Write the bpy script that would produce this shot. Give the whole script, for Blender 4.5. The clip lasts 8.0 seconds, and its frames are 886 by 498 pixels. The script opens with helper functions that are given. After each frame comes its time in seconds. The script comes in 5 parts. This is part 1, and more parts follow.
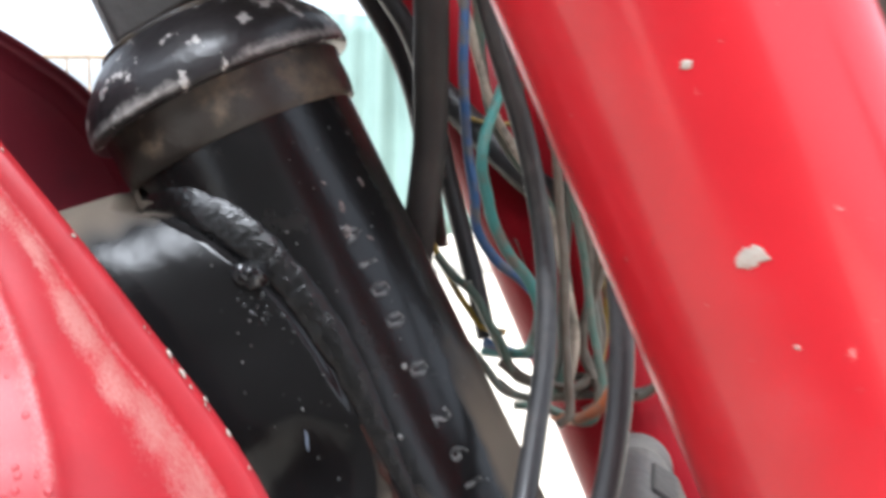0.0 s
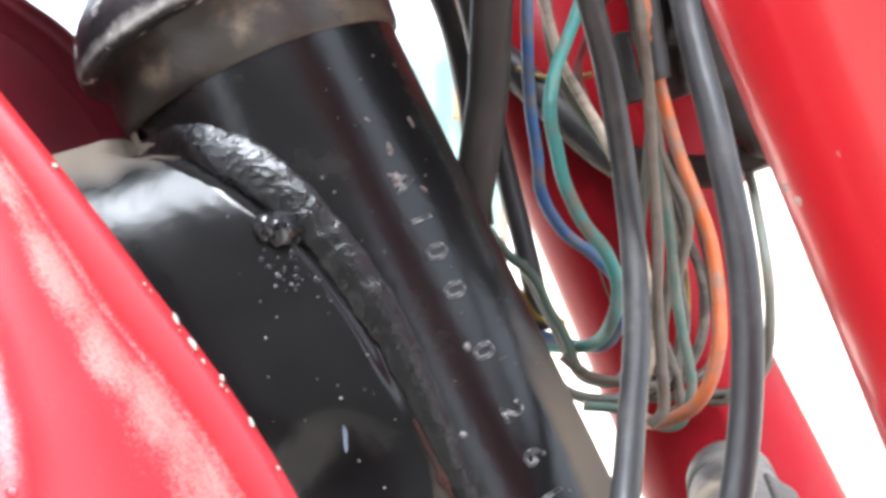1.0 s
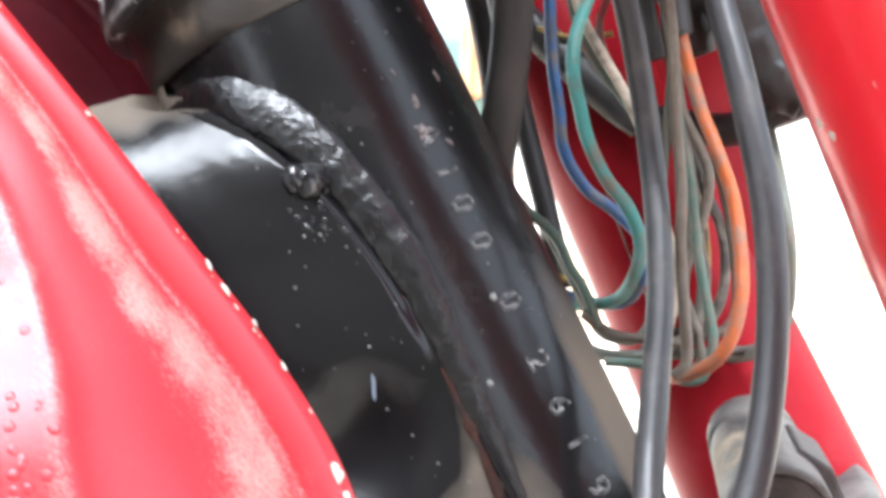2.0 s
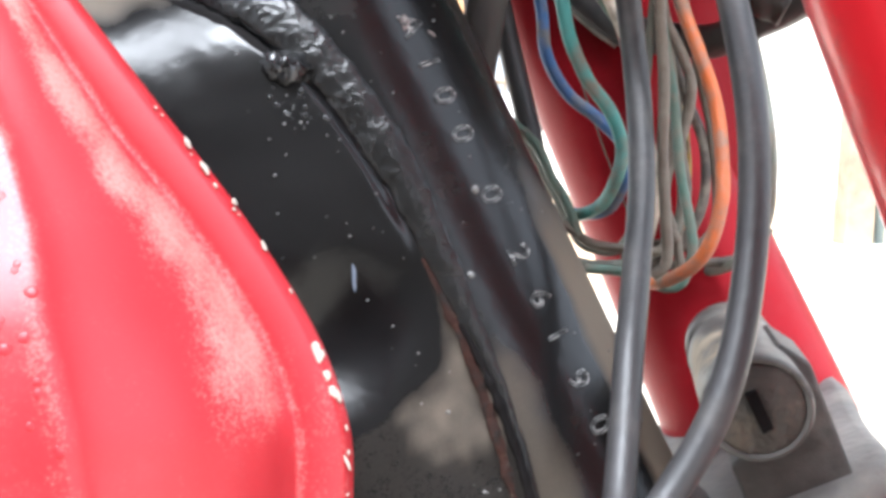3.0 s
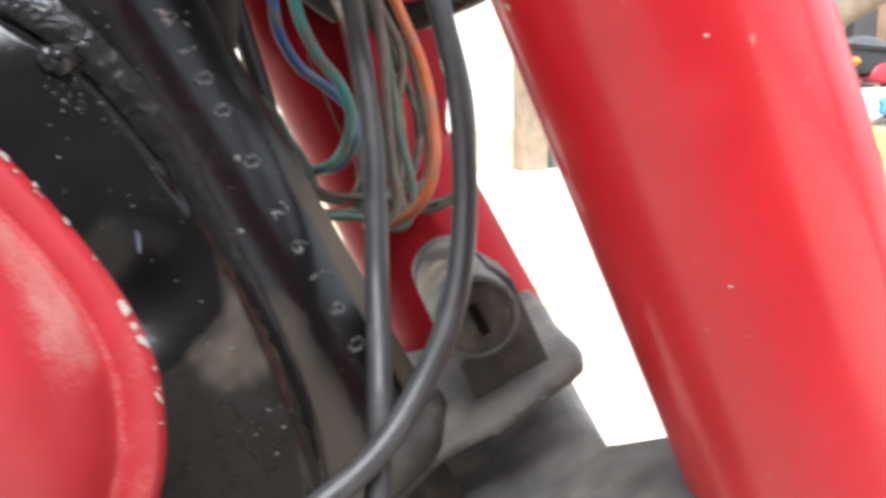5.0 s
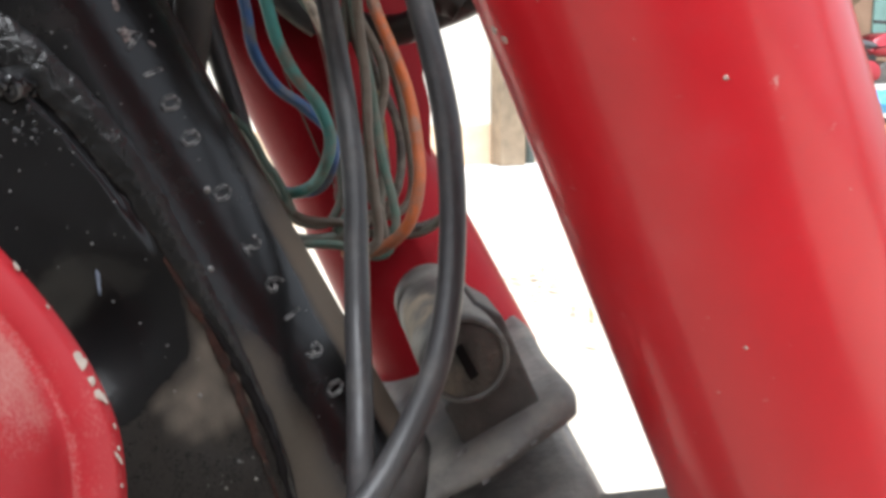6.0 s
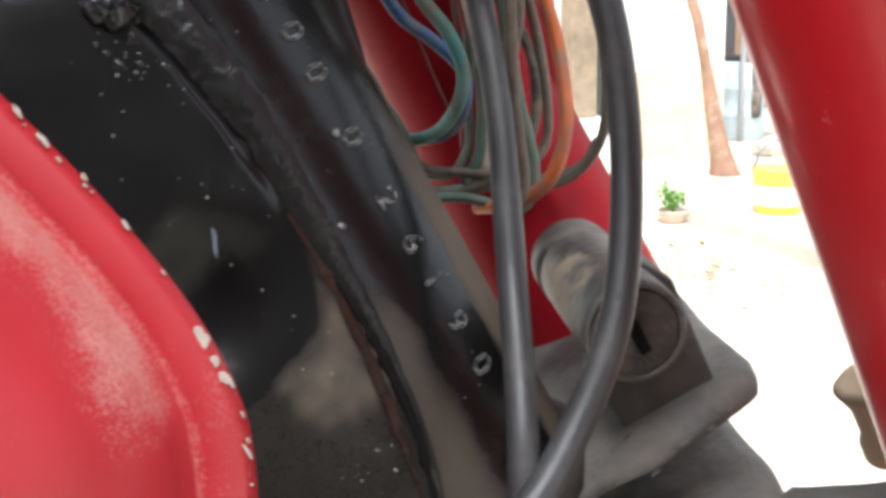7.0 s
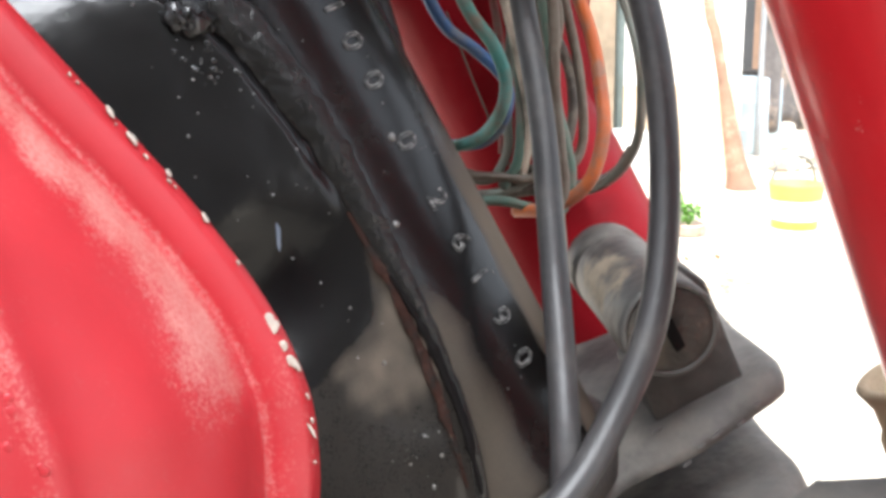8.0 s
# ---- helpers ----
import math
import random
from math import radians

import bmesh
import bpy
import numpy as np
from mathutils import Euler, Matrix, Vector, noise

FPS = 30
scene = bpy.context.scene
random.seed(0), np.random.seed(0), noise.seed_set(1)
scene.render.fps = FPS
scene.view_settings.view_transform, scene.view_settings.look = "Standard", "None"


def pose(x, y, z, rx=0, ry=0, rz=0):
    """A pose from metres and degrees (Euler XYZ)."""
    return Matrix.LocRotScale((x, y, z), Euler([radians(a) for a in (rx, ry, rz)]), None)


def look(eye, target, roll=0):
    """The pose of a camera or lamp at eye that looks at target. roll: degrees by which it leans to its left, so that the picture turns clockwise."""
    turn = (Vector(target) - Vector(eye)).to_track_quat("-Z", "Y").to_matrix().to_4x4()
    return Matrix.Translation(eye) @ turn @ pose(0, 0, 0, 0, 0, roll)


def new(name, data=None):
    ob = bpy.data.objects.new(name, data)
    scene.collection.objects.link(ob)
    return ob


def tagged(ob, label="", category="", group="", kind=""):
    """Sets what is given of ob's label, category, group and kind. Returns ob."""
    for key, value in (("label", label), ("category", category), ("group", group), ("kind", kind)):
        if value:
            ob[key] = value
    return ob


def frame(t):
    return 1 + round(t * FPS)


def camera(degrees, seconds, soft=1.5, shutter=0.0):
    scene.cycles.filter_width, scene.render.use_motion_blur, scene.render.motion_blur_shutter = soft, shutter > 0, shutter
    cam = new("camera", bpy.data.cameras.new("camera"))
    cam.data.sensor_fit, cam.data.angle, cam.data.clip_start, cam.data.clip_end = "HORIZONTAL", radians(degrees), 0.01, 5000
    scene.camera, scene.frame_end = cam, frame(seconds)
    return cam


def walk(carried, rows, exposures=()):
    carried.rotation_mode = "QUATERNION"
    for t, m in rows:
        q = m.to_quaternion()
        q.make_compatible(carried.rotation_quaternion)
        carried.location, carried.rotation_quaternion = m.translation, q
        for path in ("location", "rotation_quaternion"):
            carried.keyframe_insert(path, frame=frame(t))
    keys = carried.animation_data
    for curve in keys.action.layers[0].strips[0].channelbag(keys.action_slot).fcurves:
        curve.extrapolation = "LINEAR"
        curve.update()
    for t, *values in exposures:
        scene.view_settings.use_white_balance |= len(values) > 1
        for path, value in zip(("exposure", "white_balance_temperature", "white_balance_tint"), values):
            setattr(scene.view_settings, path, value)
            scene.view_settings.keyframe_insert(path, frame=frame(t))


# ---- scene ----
cam = camera(48.06, 8.0, soft=3.5, shutter=0.5)
PATH = [
    (0, 0.00029, 0.00003, 0.80031, 0.008, -5.926, 0.006),
    (0.5, -0.00888, 0.02759, 0.79222, 1.036, -3.400, 0.539),
    (1, -0.01538, 0.04179, 0.78002, -0.867, -3.602, 0.529),
    (1.5, -0.02013, 0.03795, 0.78483, 0.332, -4.552, 0.389),
    (2, -0.01883, 0.03989, 0.77486, -0.469, -4.720, 0.407),
    (2.2, -0.01655, 0.04118, 0.77101, -1.202, -6.412, 0.874),
    (3.3, -0.02385, 0.03767, 0.76134, -2.278, -7.176, 1.084),
    (3.5, -0.03050, 0.03639, 0.76414, -3.447, -8.230, 1.729),
    (4, -0.03667, 0.03791, 0.76505, -6.836, -8.514, 1.871),
    (4.5, -0.04542, 0.03133, 0.76784, -11.636, -9.080, 1.112),
    (5, -0.03638, 0.00604, 0.76923, -19.205, -10.211, -0.930),
    (5.2, -0.03216, 0.00650, 0.76940, -19.952, -10.682, -0.181),
    (6.3, -0.03373, 0.03194, 0.77690, -20.660, -10.657, -0.497),
    (6.5, -0.03586, 0.04004, 0.77671, -19.125, -11.380, -1.266),
    (7, -0.03863, 0.05476, 0.77002, -16.609, -13.182, -1.502),
    (7.5, -0.04821, 0.04783, 0.77248, -15.543, -12.442, -0.798),
    (8, -0.04737, 0.04639, 0.77037, -15.819, -12.578, -0.782),
]


def aimed(x, y, z, yaw, pitch, roll):
    """The camera's pose from its place, its yaw to the left of +y, its pitch and its roll."""
    a, b = radians(yaw), radians(pitch)
    ahead = Vector((-math.sin(a) * math.cos(b), math.cos(a) * math.cos(b), math.sin(b)))
    eye = Vector((x, y, z))
    return look(eye, eye + ahead, roll)


EXPOSURES = [(0.0, 1.75, 5750, 9), (0.5, 2.38, 5750, 9), (1.0, 2.54, 5750, 9), (2.0, 2.62, 5750, 9), (3.5, 2.27, 5750, 9), (4.5, 2.0, 5850, 9), (5.0, 1.72, 5950, 9), (6.5, 1.1, 6000, 9), (7.0, 1.43, 6050, 9), (8.0, 1.86, 6000, 9)]
walk(cam, [(t, aimed(*row)) for t, *row in PATH], EXPOSURES)

# ---- light ----
world = bpy.data.worlds.new("sky")
scene.world = world
world.use_nodes = True
wt = world.node_tree
sky = wt.nodes.new("ShaderNodeTexSky")
sky.sky_type, sky.sun_disc = "NISHITA", False
sky.sun_elevation, sky.sun_rotation = radians(62), radians(199)
sky.air_density, sky.dust_density, sky.ozone_density = 1.0, 4.0, 1.0
hazy = wt.nodes.new("ShaderNodeHueSaturation")
hazy.inputs["Saturation"].default_value = 0.12
wt.links.new(sky.outputs[0], hazy.inputs["Color"])
wt.links.new(hazy.outputs[0], wt.nodes["Background"].inputs[0])
wt.nodes["Background"].inputs[1].default_value = 0.15
sun_data = bpy.data.lights.new("sun", "SUN")
sun_data.energy, sun_data.angle, sun_data.color = 1.6, radians(38), (1.0, 0.975, 0.94)
sun = new("sun", sun_data)
sun.matrix_world = look((-0.9, -2.4, 5.8), (0.0, 0.2, 0.7))


# ---- materials ----
def node(tree, kind, **values):
    n = tree.nodes.new(kind)
    for key, value in values.items():
        n.inputs[key.replace("_", " ")].default_value = value
    return n


def surface(name, colour, rough, metal=0.0, coat=0.0, spots=None, dust=None, bump=(0.1, 400.0), grain=0.12, grain_scale=60.0, film=None, coat_rough=0.12, film_scale=1.0):
    """A painted or bare surface: grain and blotches in the colour, dust or spots over it, fine relief.
    spots and dust: (colour, scale, threshold, softness, roughness). film: (colour, roughness, graininess) of the dust that lies where the mesh's own "dust" says."""
    m = bpy.data.materials.new(name)
    m.use_nodes = True
    t = m.node_tree
    b = t.nodes["Principled BSDF"]
    where = t.nodes.new("ShaderNodeTexCoord").outputs["Object"]
    n1 = node(t, "ShaderNodeTexNoise", Scale=grain_scale, Detail=6.0)
    n2 = node(t, "ShaderNodeTexNoise", Scale=grain_scale * 0.17, Detail=3.0)
    t.links.new(where, n1.inputs["Vector"])
    t.links.new(where, n2.inputs["Vector"])
    add = t.nodes.new("ShaderNodeMath")
    add.operation = "ADD"
    t.links.new(n1.outputs[0], add.inputs[0])
    t.links.new(n2.outputs[0], add.inputs[1])
    ramp = t.nodes.new("ShaderNodeMapRange")
    ramp.inputs["From Min"].default_value, ramp.inputs["From Max"].default_value = 0.7, 1.3
    ramp.inputs["To Min"].default_value, ramp.inputs["To Max"].default_value = 1 - grain, 1 + grain
    t.links.new(add.outputs[0], ramp.inputs[0])
    tint = t.nodes.new("ShaderNodeVectorMath")
    tint.operation = "SCALE"
    tint.inputs[0].default_value = colour
    t.links.new(ramp.outputs[0], tint.inputs["Scale"])
    out, rough_out = tint.outputs[0], None
    for extra in (dust, spots):
        if not extra:
            continue
        c, scale, threshold, soft, r = extra
        n = node(t, "ShaderNodeTexNoise", Scale=scale, Detail=7.0, Roughness=0.65)
        t.links.new(where, n.inputs["Vector"])
        mask = t.nodes.new("ShaderNodeMapRange")
        mask.interpolation_type = "SMOOTHSTEP"
        mask.inputs["From Min"].default_value, mask.inputs["From Max"].default_value = threshold, threshold + soft
        t.links.new(n.outputs[0], mask.inputs[0])
        mix = t.nodes.new("ShaderNodeMix")
        mix.data_type = "RGBA"
        t.links.new(mask.outputs[0], mix.inputs["Factor"])
        t.links.new(out, mix.inputs["A"])
        mix.inputs["B"].default_value = (*c, 1)
        out = mix.outputs["Result"]
        rm = t.nodes.new("ShaderNodeMix")
        t.links.new(mask.outputs[0], rm.inputs["Factor"])
        if rough_out:
            t.links.new(rough_out, rm.inputs["A"])
        else:
            rm.inputs["A"].default_value = rough
        rm.inputs["B"].default_value = r
        rough_out = rm.outputs["Result"]
    if film:
        lay = t.nodes.new("ShaderNodeAttribute")
        lay.attribute_name = "dust"
        n = node(t, "ShaderNodeTexNoise", Scale=1700.0 * film_scale, Detail=4.0, Roughness=0.7)
        n3 = node(t, "ShaderNodeTexNoise", Scale=230.0 * film_scale, Detail=5.0)
        t.links.new(where, n.inputs["Vector"])
        t.links.new(where, n3.inputs["Vector"])
        def sums(kind, first, second, third=0.0, clamp=False):
            s = t.nodes.new("ShaderNodeMath")
            s.operation, s.use_clamp = kind, clamp
            for k, value in enumerate((first, second, third)):
                if hasattr(value, "is_linked"):
                    t.links.new(value, s.inputs[k])
                else:
                    s.inputs[k].default_value = value
            return s.outputs[0]

        specks = sums("MULTIPLY_ADD", n.outputs[0], 2.8 * film[2], sums("MULTIPLY_ADD", n3.outputs[0], 1.2 * film[2], -2.0 * film[2] - 0.3))
        laid = sums("MULTIPLY_ADD", lay.outputs["Fac"], 1.45, specks)
        fac_out = sums("MULTIPLY", laid, sums("MULTIPLY", lay.outputs["Fac"], 5.0, clamp=True), clamp=True)
        mix = t.nodes.new("ShaderNodeMix")
        mix.data_type = "RGBA"
        t.links.new(fac_out, mix.inputs["Factor"])
        t.links.new(out, mix.inputs["A"])
        mix.inputs["B"].default_value = (*film[0], 1)
        out = mix.outputs["Result"]
        rm = t.nodes.new("ShaderNodeMix")
        t.links.new(fac_out, rm.inputs["Factor"])
        if rough_out:
            t.links.new(rough_out, rm.inputs["A"])
        else:
            rm.inputs["A"].default_value = rough
        rm.inputs["B"].default_value = film[1]
        rough_out = rm.outputs["Result"]
    t.links.new(out, b.inputs["Base Color"])
    b.inputs["Roughness"].default_value = rough
    if rough_out:
        t.links.new(rough_out, b.inputs["Roughness"])
    b.inputs["Metallic"].default_value = metal
    b.inputs["Coat Weight"].default_value = coat
    b.inputs["Coat Roughness"].default_value = coat_rough
    if bump[0]:
        nb = node(t, "ShaderNodeTexNoise", Scale=bump[1], Detail=5.0)
        t.links.new(where, nb.inputs["Vector"])
        bp = t.nodes.new("ShaderNodeBump")
        bp.inputs["Strength"].default_value, bp.inputs["Distance"].default_value = bump[0], 0.001
        t.links.new(nb.outputs[0], bp.inputs["Height"])
        t.links.new(bp.outputs[0], b.inputs["Normal"])
    return m


MAT = {
    "tank_red": surface("tank_red", (0.32, 0.012, 0.018), 0.47, coat=0.31, coat_rough=0.32, dust=((0.345, 0.03, 0.037), 46.0, 0.5, 0.3, 0.52), bump=(0.05, 700.0), grain=0.12, film=((0.43, 0.17, 0.15), 0.7, 0.85)),
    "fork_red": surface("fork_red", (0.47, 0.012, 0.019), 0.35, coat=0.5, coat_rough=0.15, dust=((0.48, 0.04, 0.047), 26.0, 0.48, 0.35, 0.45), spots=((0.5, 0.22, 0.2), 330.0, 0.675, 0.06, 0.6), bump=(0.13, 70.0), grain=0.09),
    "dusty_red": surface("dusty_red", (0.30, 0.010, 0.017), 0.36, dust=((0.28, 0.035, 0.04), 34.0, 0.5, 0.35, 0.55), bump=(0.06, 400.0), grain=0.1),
    # darker copy of the tank's red: the tunnel's shade is in the colour
    "tank_red_shaded": surface("tank_red_shaded", (0.24, 0.026, 0.042), 0.4, coat=0.4, coat_rough=0.3, dust=((0.16, 0.028, 0.04), 40.0, 0.5, 0.3, 0.5), bump=(0.08, 400.0), grain=0.12),
    "black_paint": surface("black_paint", (0.006, 0.0057, 0.0059), 0.24, dust=((0.013, 0.011, 0.0095), 45.0, 0.52, 0.3, 0.4), bump=(0.08, 450.0), grain=0.3, film=((0.14, 0.112, 0.084), 0.9, 0.07)),
    "spatter": surface("spatter", (0.05, 0.05, 0.051), 0.17, metal=0.6, dust=((0.01, 0.0095, 0.0095), 330.0, 0.45, 0.15, 0.15), bump=(0.2, 500.0), grain=0.4, grain_scale=300.0),
    "weld": surface("weld", (0.006, 0.0056, 0.0055), 0.25, dust=((0.018, 0.0155, 0.013), 110.0, 0.55, 0.25, 0.5), bump=(0.4, 700.0), grain=0.4),
    "stamp_edge": surface("stamp_edge", (0.05, 0.049, 0.048), 0.35, metal=0.2, spots=((0.42, 0.41, 0.4), 480.0, 0.45, 0.1, 0.5), grain=0.4, grain_scale=400.0),
    "chipped": surface("chipped", (0.016, 0.014, 0.015), 0.35, spots=((0.42, 0.395, 0.375), 150.0, 0.58, 0.03, 0.45), bump=(0.3, 300.0), grain=0.3, film=((0.38, 0.355, 0.335), 0.42, 0.5), film_scale=0.3),
    "greasy": surface("greasy", (0.03, 0.025, 0.021), 0.38, dust=((0.13, 0.096, 0.062), 60.0, 0.5, 0.2, 0.65), bump=(0.2, 500.0), grain=0.3),
    "dusty_iron": surface("dusty_iron", (0.104, 0.098, 0.09), 0.6, dust=((0.2, 0.184, 0.16), 75.0, 0.44, 0.3, 0.86), spots=((0.34, 0.31, 0.27), 330.0, 0.70, 0.06, 0.5), bump=(0.4, 420.0), grain=0.45, grain_scale=120.0),
    "dark_iron": surface("dark_iron", (0.06, 0.055, 0.05), 0.6, dust=((0.12, 0.107, 0.092), 90.0, 0.48, 0.3, 0.85), spots=((0.25, 0.23, 0.2), 330.0, 0.71, 0.06, 0.5), bump=(0.6, 420.0), grain=0.35, grain_scale=170.0),
    "boot_rubber": surface("boot_rubber", (0.017, 0.0145, 0.0135), 0.5, dust=((0.045, 0.037, 0.031), 60.0, 0.52, 0.3, 0.75), bump=(0.4, 260.0), grain=0.25),
    "dark_steel": surface("dark_steel", (0.09, 0.084, 0.08), 0.5, metal=0.3, dust=((0.13, 0.115, 0.1), 75.0, 0.5, 0.3, 0.8), spots=((0.34, 0.32, 0.3), 260.0, 0.70, 0.05, 0.5), bump=(0.3, 420.0), grain=0.35),
    "lock_metal": surface("lock_metal", (0.095, 0.091, 0.086), 0.48, metal=0.2, dust=((0.165, 0.152, 0.135), 52.0, 0.5, 0.2, 0.8), spots=((0.035, 0.032, 0.03), 120.0, 0.6, 0.1, 0.6), bump=(0.35, 400.0), grain=0.3, film=((0.36, 0.3, 0.225), 0.9, 0.35), film_scale=0.6),
    "lock_face": surface("lock_face", (0.055, 0.047, 0.04), 0.55, metal=0.1, dust=((0.135, 0.11, 0.085), 130.0, 0.5, 0.2, 0.85), spots=((0.3, 0.285, 0.26), 170.0, 0.67, 0.05, 0.5), bump=(0.9, 600.0), grain=0.35, grain_scale=200.0),
    "glint_blue": surface("glint_blue", (0.2, 0.24, 0.32), 0.4, grain=0.4, grain_scale=500.0),
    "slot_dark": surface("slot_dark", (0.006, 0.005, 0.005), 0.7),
    "worn_metal": surface("worn_metal", (0.17, 0.165, 0.16), 0.45, metal=0.3, grain=0.6, grain_scale=500.0),
    "worn_chip": surface("worn_chip", (0.15, 0.115, 0.105), 0.6, spots=((0.02, 0.018, 0.018), 420.0, 0.52, 0.08, 0.5), grain=0.4, grain_scale=500.0),
    "rubber": surface("rubber", (0.036, 0.035, 0.036), 0.42, dust=((0.10, 0.094, 0.086), 60.0, 0.48, 0.35, 0.7), spots=((0.26, 0.25, 0.23), 300.0, 0.71, 0.03, 0.8), bump=(0.12, 600.0), grain=0.2),
    "hose": surface("hose", (0.03, 0.027, 0.025), 0.6, dust=((0.09, 0.075, 0.06), 40.0, 0.48, 0.35, 0.85), bump=(0.15, 400.0), grain=0.2),
    "bare_primer": surface("bare_primer", (0.36, 0.315, 0.27), 0.6, dust=((0.3, 0.16, 0.14), 700.0, 0.53, 0.2, 0.6), grain=0.35, grain_scale=300.0),
    "rust": surface("rust", (0.03, 0.012, 0.0085), 0.75, dust=((0.013, 0.011, 0.01), 180.0, 0.45, 0.15, 0.5), spots=((0.085, 0.06, 0.043), 420.0, 0.6, 0.08, 0.8), bump=(0.6, 700.0), grain=0.6, grain_scale=250.0),
    "dried_mud": surface("dried_mud", (0.27, 0.205, 0.135), 0.9, bump=(0.7, 350.0), grain=0.25),
}
MAT["fork_red"].node_tree.nodes["Principled BSDF"].inputs["Specular IOR Level"].default_value = 0.3
MAT["black_paint"].node_tree.nodes["Principled BSDF"].inputs["Specular IOR Level"].default_value = 0.38
MAT["tank_red"].node_tree.nodes["Principled BSDF"].inputs["Specular IOR Level"].default_value = 0.36
MAT["rust"].node_tree.nodes["Principled BSDF"].inputs["Specular IOR Level"].default_value = 0.15
MAT["slot_dark"].node_tree.nodes["Principled BSDF"].inputs["Specular IOR Level"].default_value = 0.1
for wire_name, wire_colour in (("cream", (0.55, 0.47, 0.37)), ("green", (0.07, 0.13, 0.10)), ("sage", (0.125, 0.14, 0.115)), ("brown", (0.10, 0.078, 0.058)), ("dark", (0.045, 0.036, 0.03)), ("yellow", (0.42, 0.27, 0.03)), ("red", (0.24, 0.03, 0.03)), ("blue", (0.035, 0.10, 0.25)), ("teal", (0.06, 0.25, 0.225)), ("orange", (0.46, 0.105, 0.02))):
    MAT["wire_" + wire_name] = surface("wire_" + wire_name, wire_colour, 0.45, dust=((0.17, 0.15, 0.12), 130.0, 0.40, 0.3, 0.85), bump=(0.15, 900.0), grain=0.2, grain_scale=150.0)

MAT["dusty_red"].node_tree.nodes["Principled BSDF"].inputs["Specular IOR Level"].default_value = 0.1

# ---- building helpers ----
ORIGIN = {}


def thing(name, place, label, category, group="", kind=""):
    ob = new(name)
    ob.location = place
    ORIGIN[ob.name] = Vector(place)
    return tagged(ob, label, category, group, kind)


def mesh_of(name, bm, material, smooth=True):
    if smooth:
        for face in bm.faces:
            face.smooth = True
    me = bpy.data.meshes.new(name)
    bm.to_mesh(me)
    bm.free()
    if material:
        me.materials.append(material)
    return me


def part(name, bm, material, parent, label="", smooth=True):
    """Links a bmesh in world coordinates as one mesh under a thing or a part, with its origin in its middle."""
    bmesh.ops.recalc_face_normals(bm, faces=bm.faces[:])
    cs = [v.co for v in bm.verts]
    mid = Vector([(min(c[k] for c in cs) + max(c[k] for c in cs)) / 2 for k in range(3)])
    bmesh.ops.translate(bm, verts=bm.verts[:], vec=-mid)
    ob = new(name, mesh_of(name, bm, material, smooth))
    if parent:
        ob.parent = parent
        ob.location = mid - ORIGIN[parent.name]
    else:
        ob.location = mid
    ORIGIN[ob.name] = mid
    return tagged(ob, label)


def solo(name, bm, material, label, category, group="", kind="", smooth=True):
    return tagged(part(name, bm, material, None, "", smooth), label, category, group, kind)


def spline(points, n=10):
    """A smooth line through the points."""
    p = [Vector(q) for q in points]
    p = [2 * p[0] - p[1], *p, 2 * p[-1] - p[-2]]
    out = []
    for i in range(1, len(p) - 2):
        a, b, c, d = p[i - 1 : i + 3]
        for k in range(n):
            s = k / n
            out.append(0.5 * (2 * b + (c - a) * s + (2 * a - 5 * b + 4 * c - d) * s * s + (3 * b - a - 3 * c + d) * s**3))
    return out + [p[-2]]


def tube(points, radius, sides=12, n=10, flat=1.0, wobble=0.0, bm=None, facing=None):
    """A round or flattened tube along a smooth line, closed at its ends. radius: a number or a function of 0..1."""
    bm = bm or bmesh.new()
    line = spline(points, n)
    side, rings = None, []
    for i, p in enumerate(line):
        along = (line[min(i + 1, len(line) - 1)] - line[max(i - 1, 0)]).normalized()
        if facing is not None:
            side = facing[min(i // n, len(facing) - 1)].cross(along)
        side = along.orthogonal() if side is None else side - along * side.dot(along)
        side.normalize()
        up = along.cross(side)
        r = radius(i / (len(line) - 1)) if callable(radius) else radius
        ring = []
        for k in range(sides):
            a = 2 * math.pi * k / sides
            q = p + side * (r * math.cos(a)) + up * (r * math.sin(a))
            rr = r * (1 + wobble * (noise.noise(q * 260) + 0.3 * noise.noise(q * 900)))
            ring.append(bm.verts.new(p + side * (rr * math.cos(a)) + up * (rr * flat * math.sin(a))))
        rings.append(ring)
    for a, b in zip(rings, rings[1:]):
        for k in range(sides):
            bm.faces.new((a[k], a[(k + 1) % sides], b[(k + 1) % sides], b[k]))
    bm.faces.new(rings[0][::-1])
    bm.faces.new(rings[-1])
    return bm


def lathe(origin, axis, profile, sides=64, bm=None, closed=True, jitter=0.0):
    """A body of revolution: profile rows of (height along axis, radius), in metres."""
    bm = bm or bmesh.new()
    axis = Vector(axis).normalized()
    x = axis.orthogonal().normalized()
    y = axis.cross(x)
    rings = []
    for s, r in profile:
        rings.append([bm.verts.new(Vector(origin) + axis * s + (x * math.cos(2 * math.pi * k / sides) + y * math.sin(2 * math.pi * k / sides)) * (r * (1 + jitter * noise.noise(Vector((k * 0.9, s * 900, 3)))))) for k in range(sides)])
    for a, b in zip(rings, rings[1:]):
        for k in range(sides):
            bm.faces.new((a[k], a[(k + 1) % sides], b[(k + 1) % sides], b[k]))
    if closed:
        bm.faces.new(rings[0][::-1])
        bm.faces.new(rings[-1])
    return bm


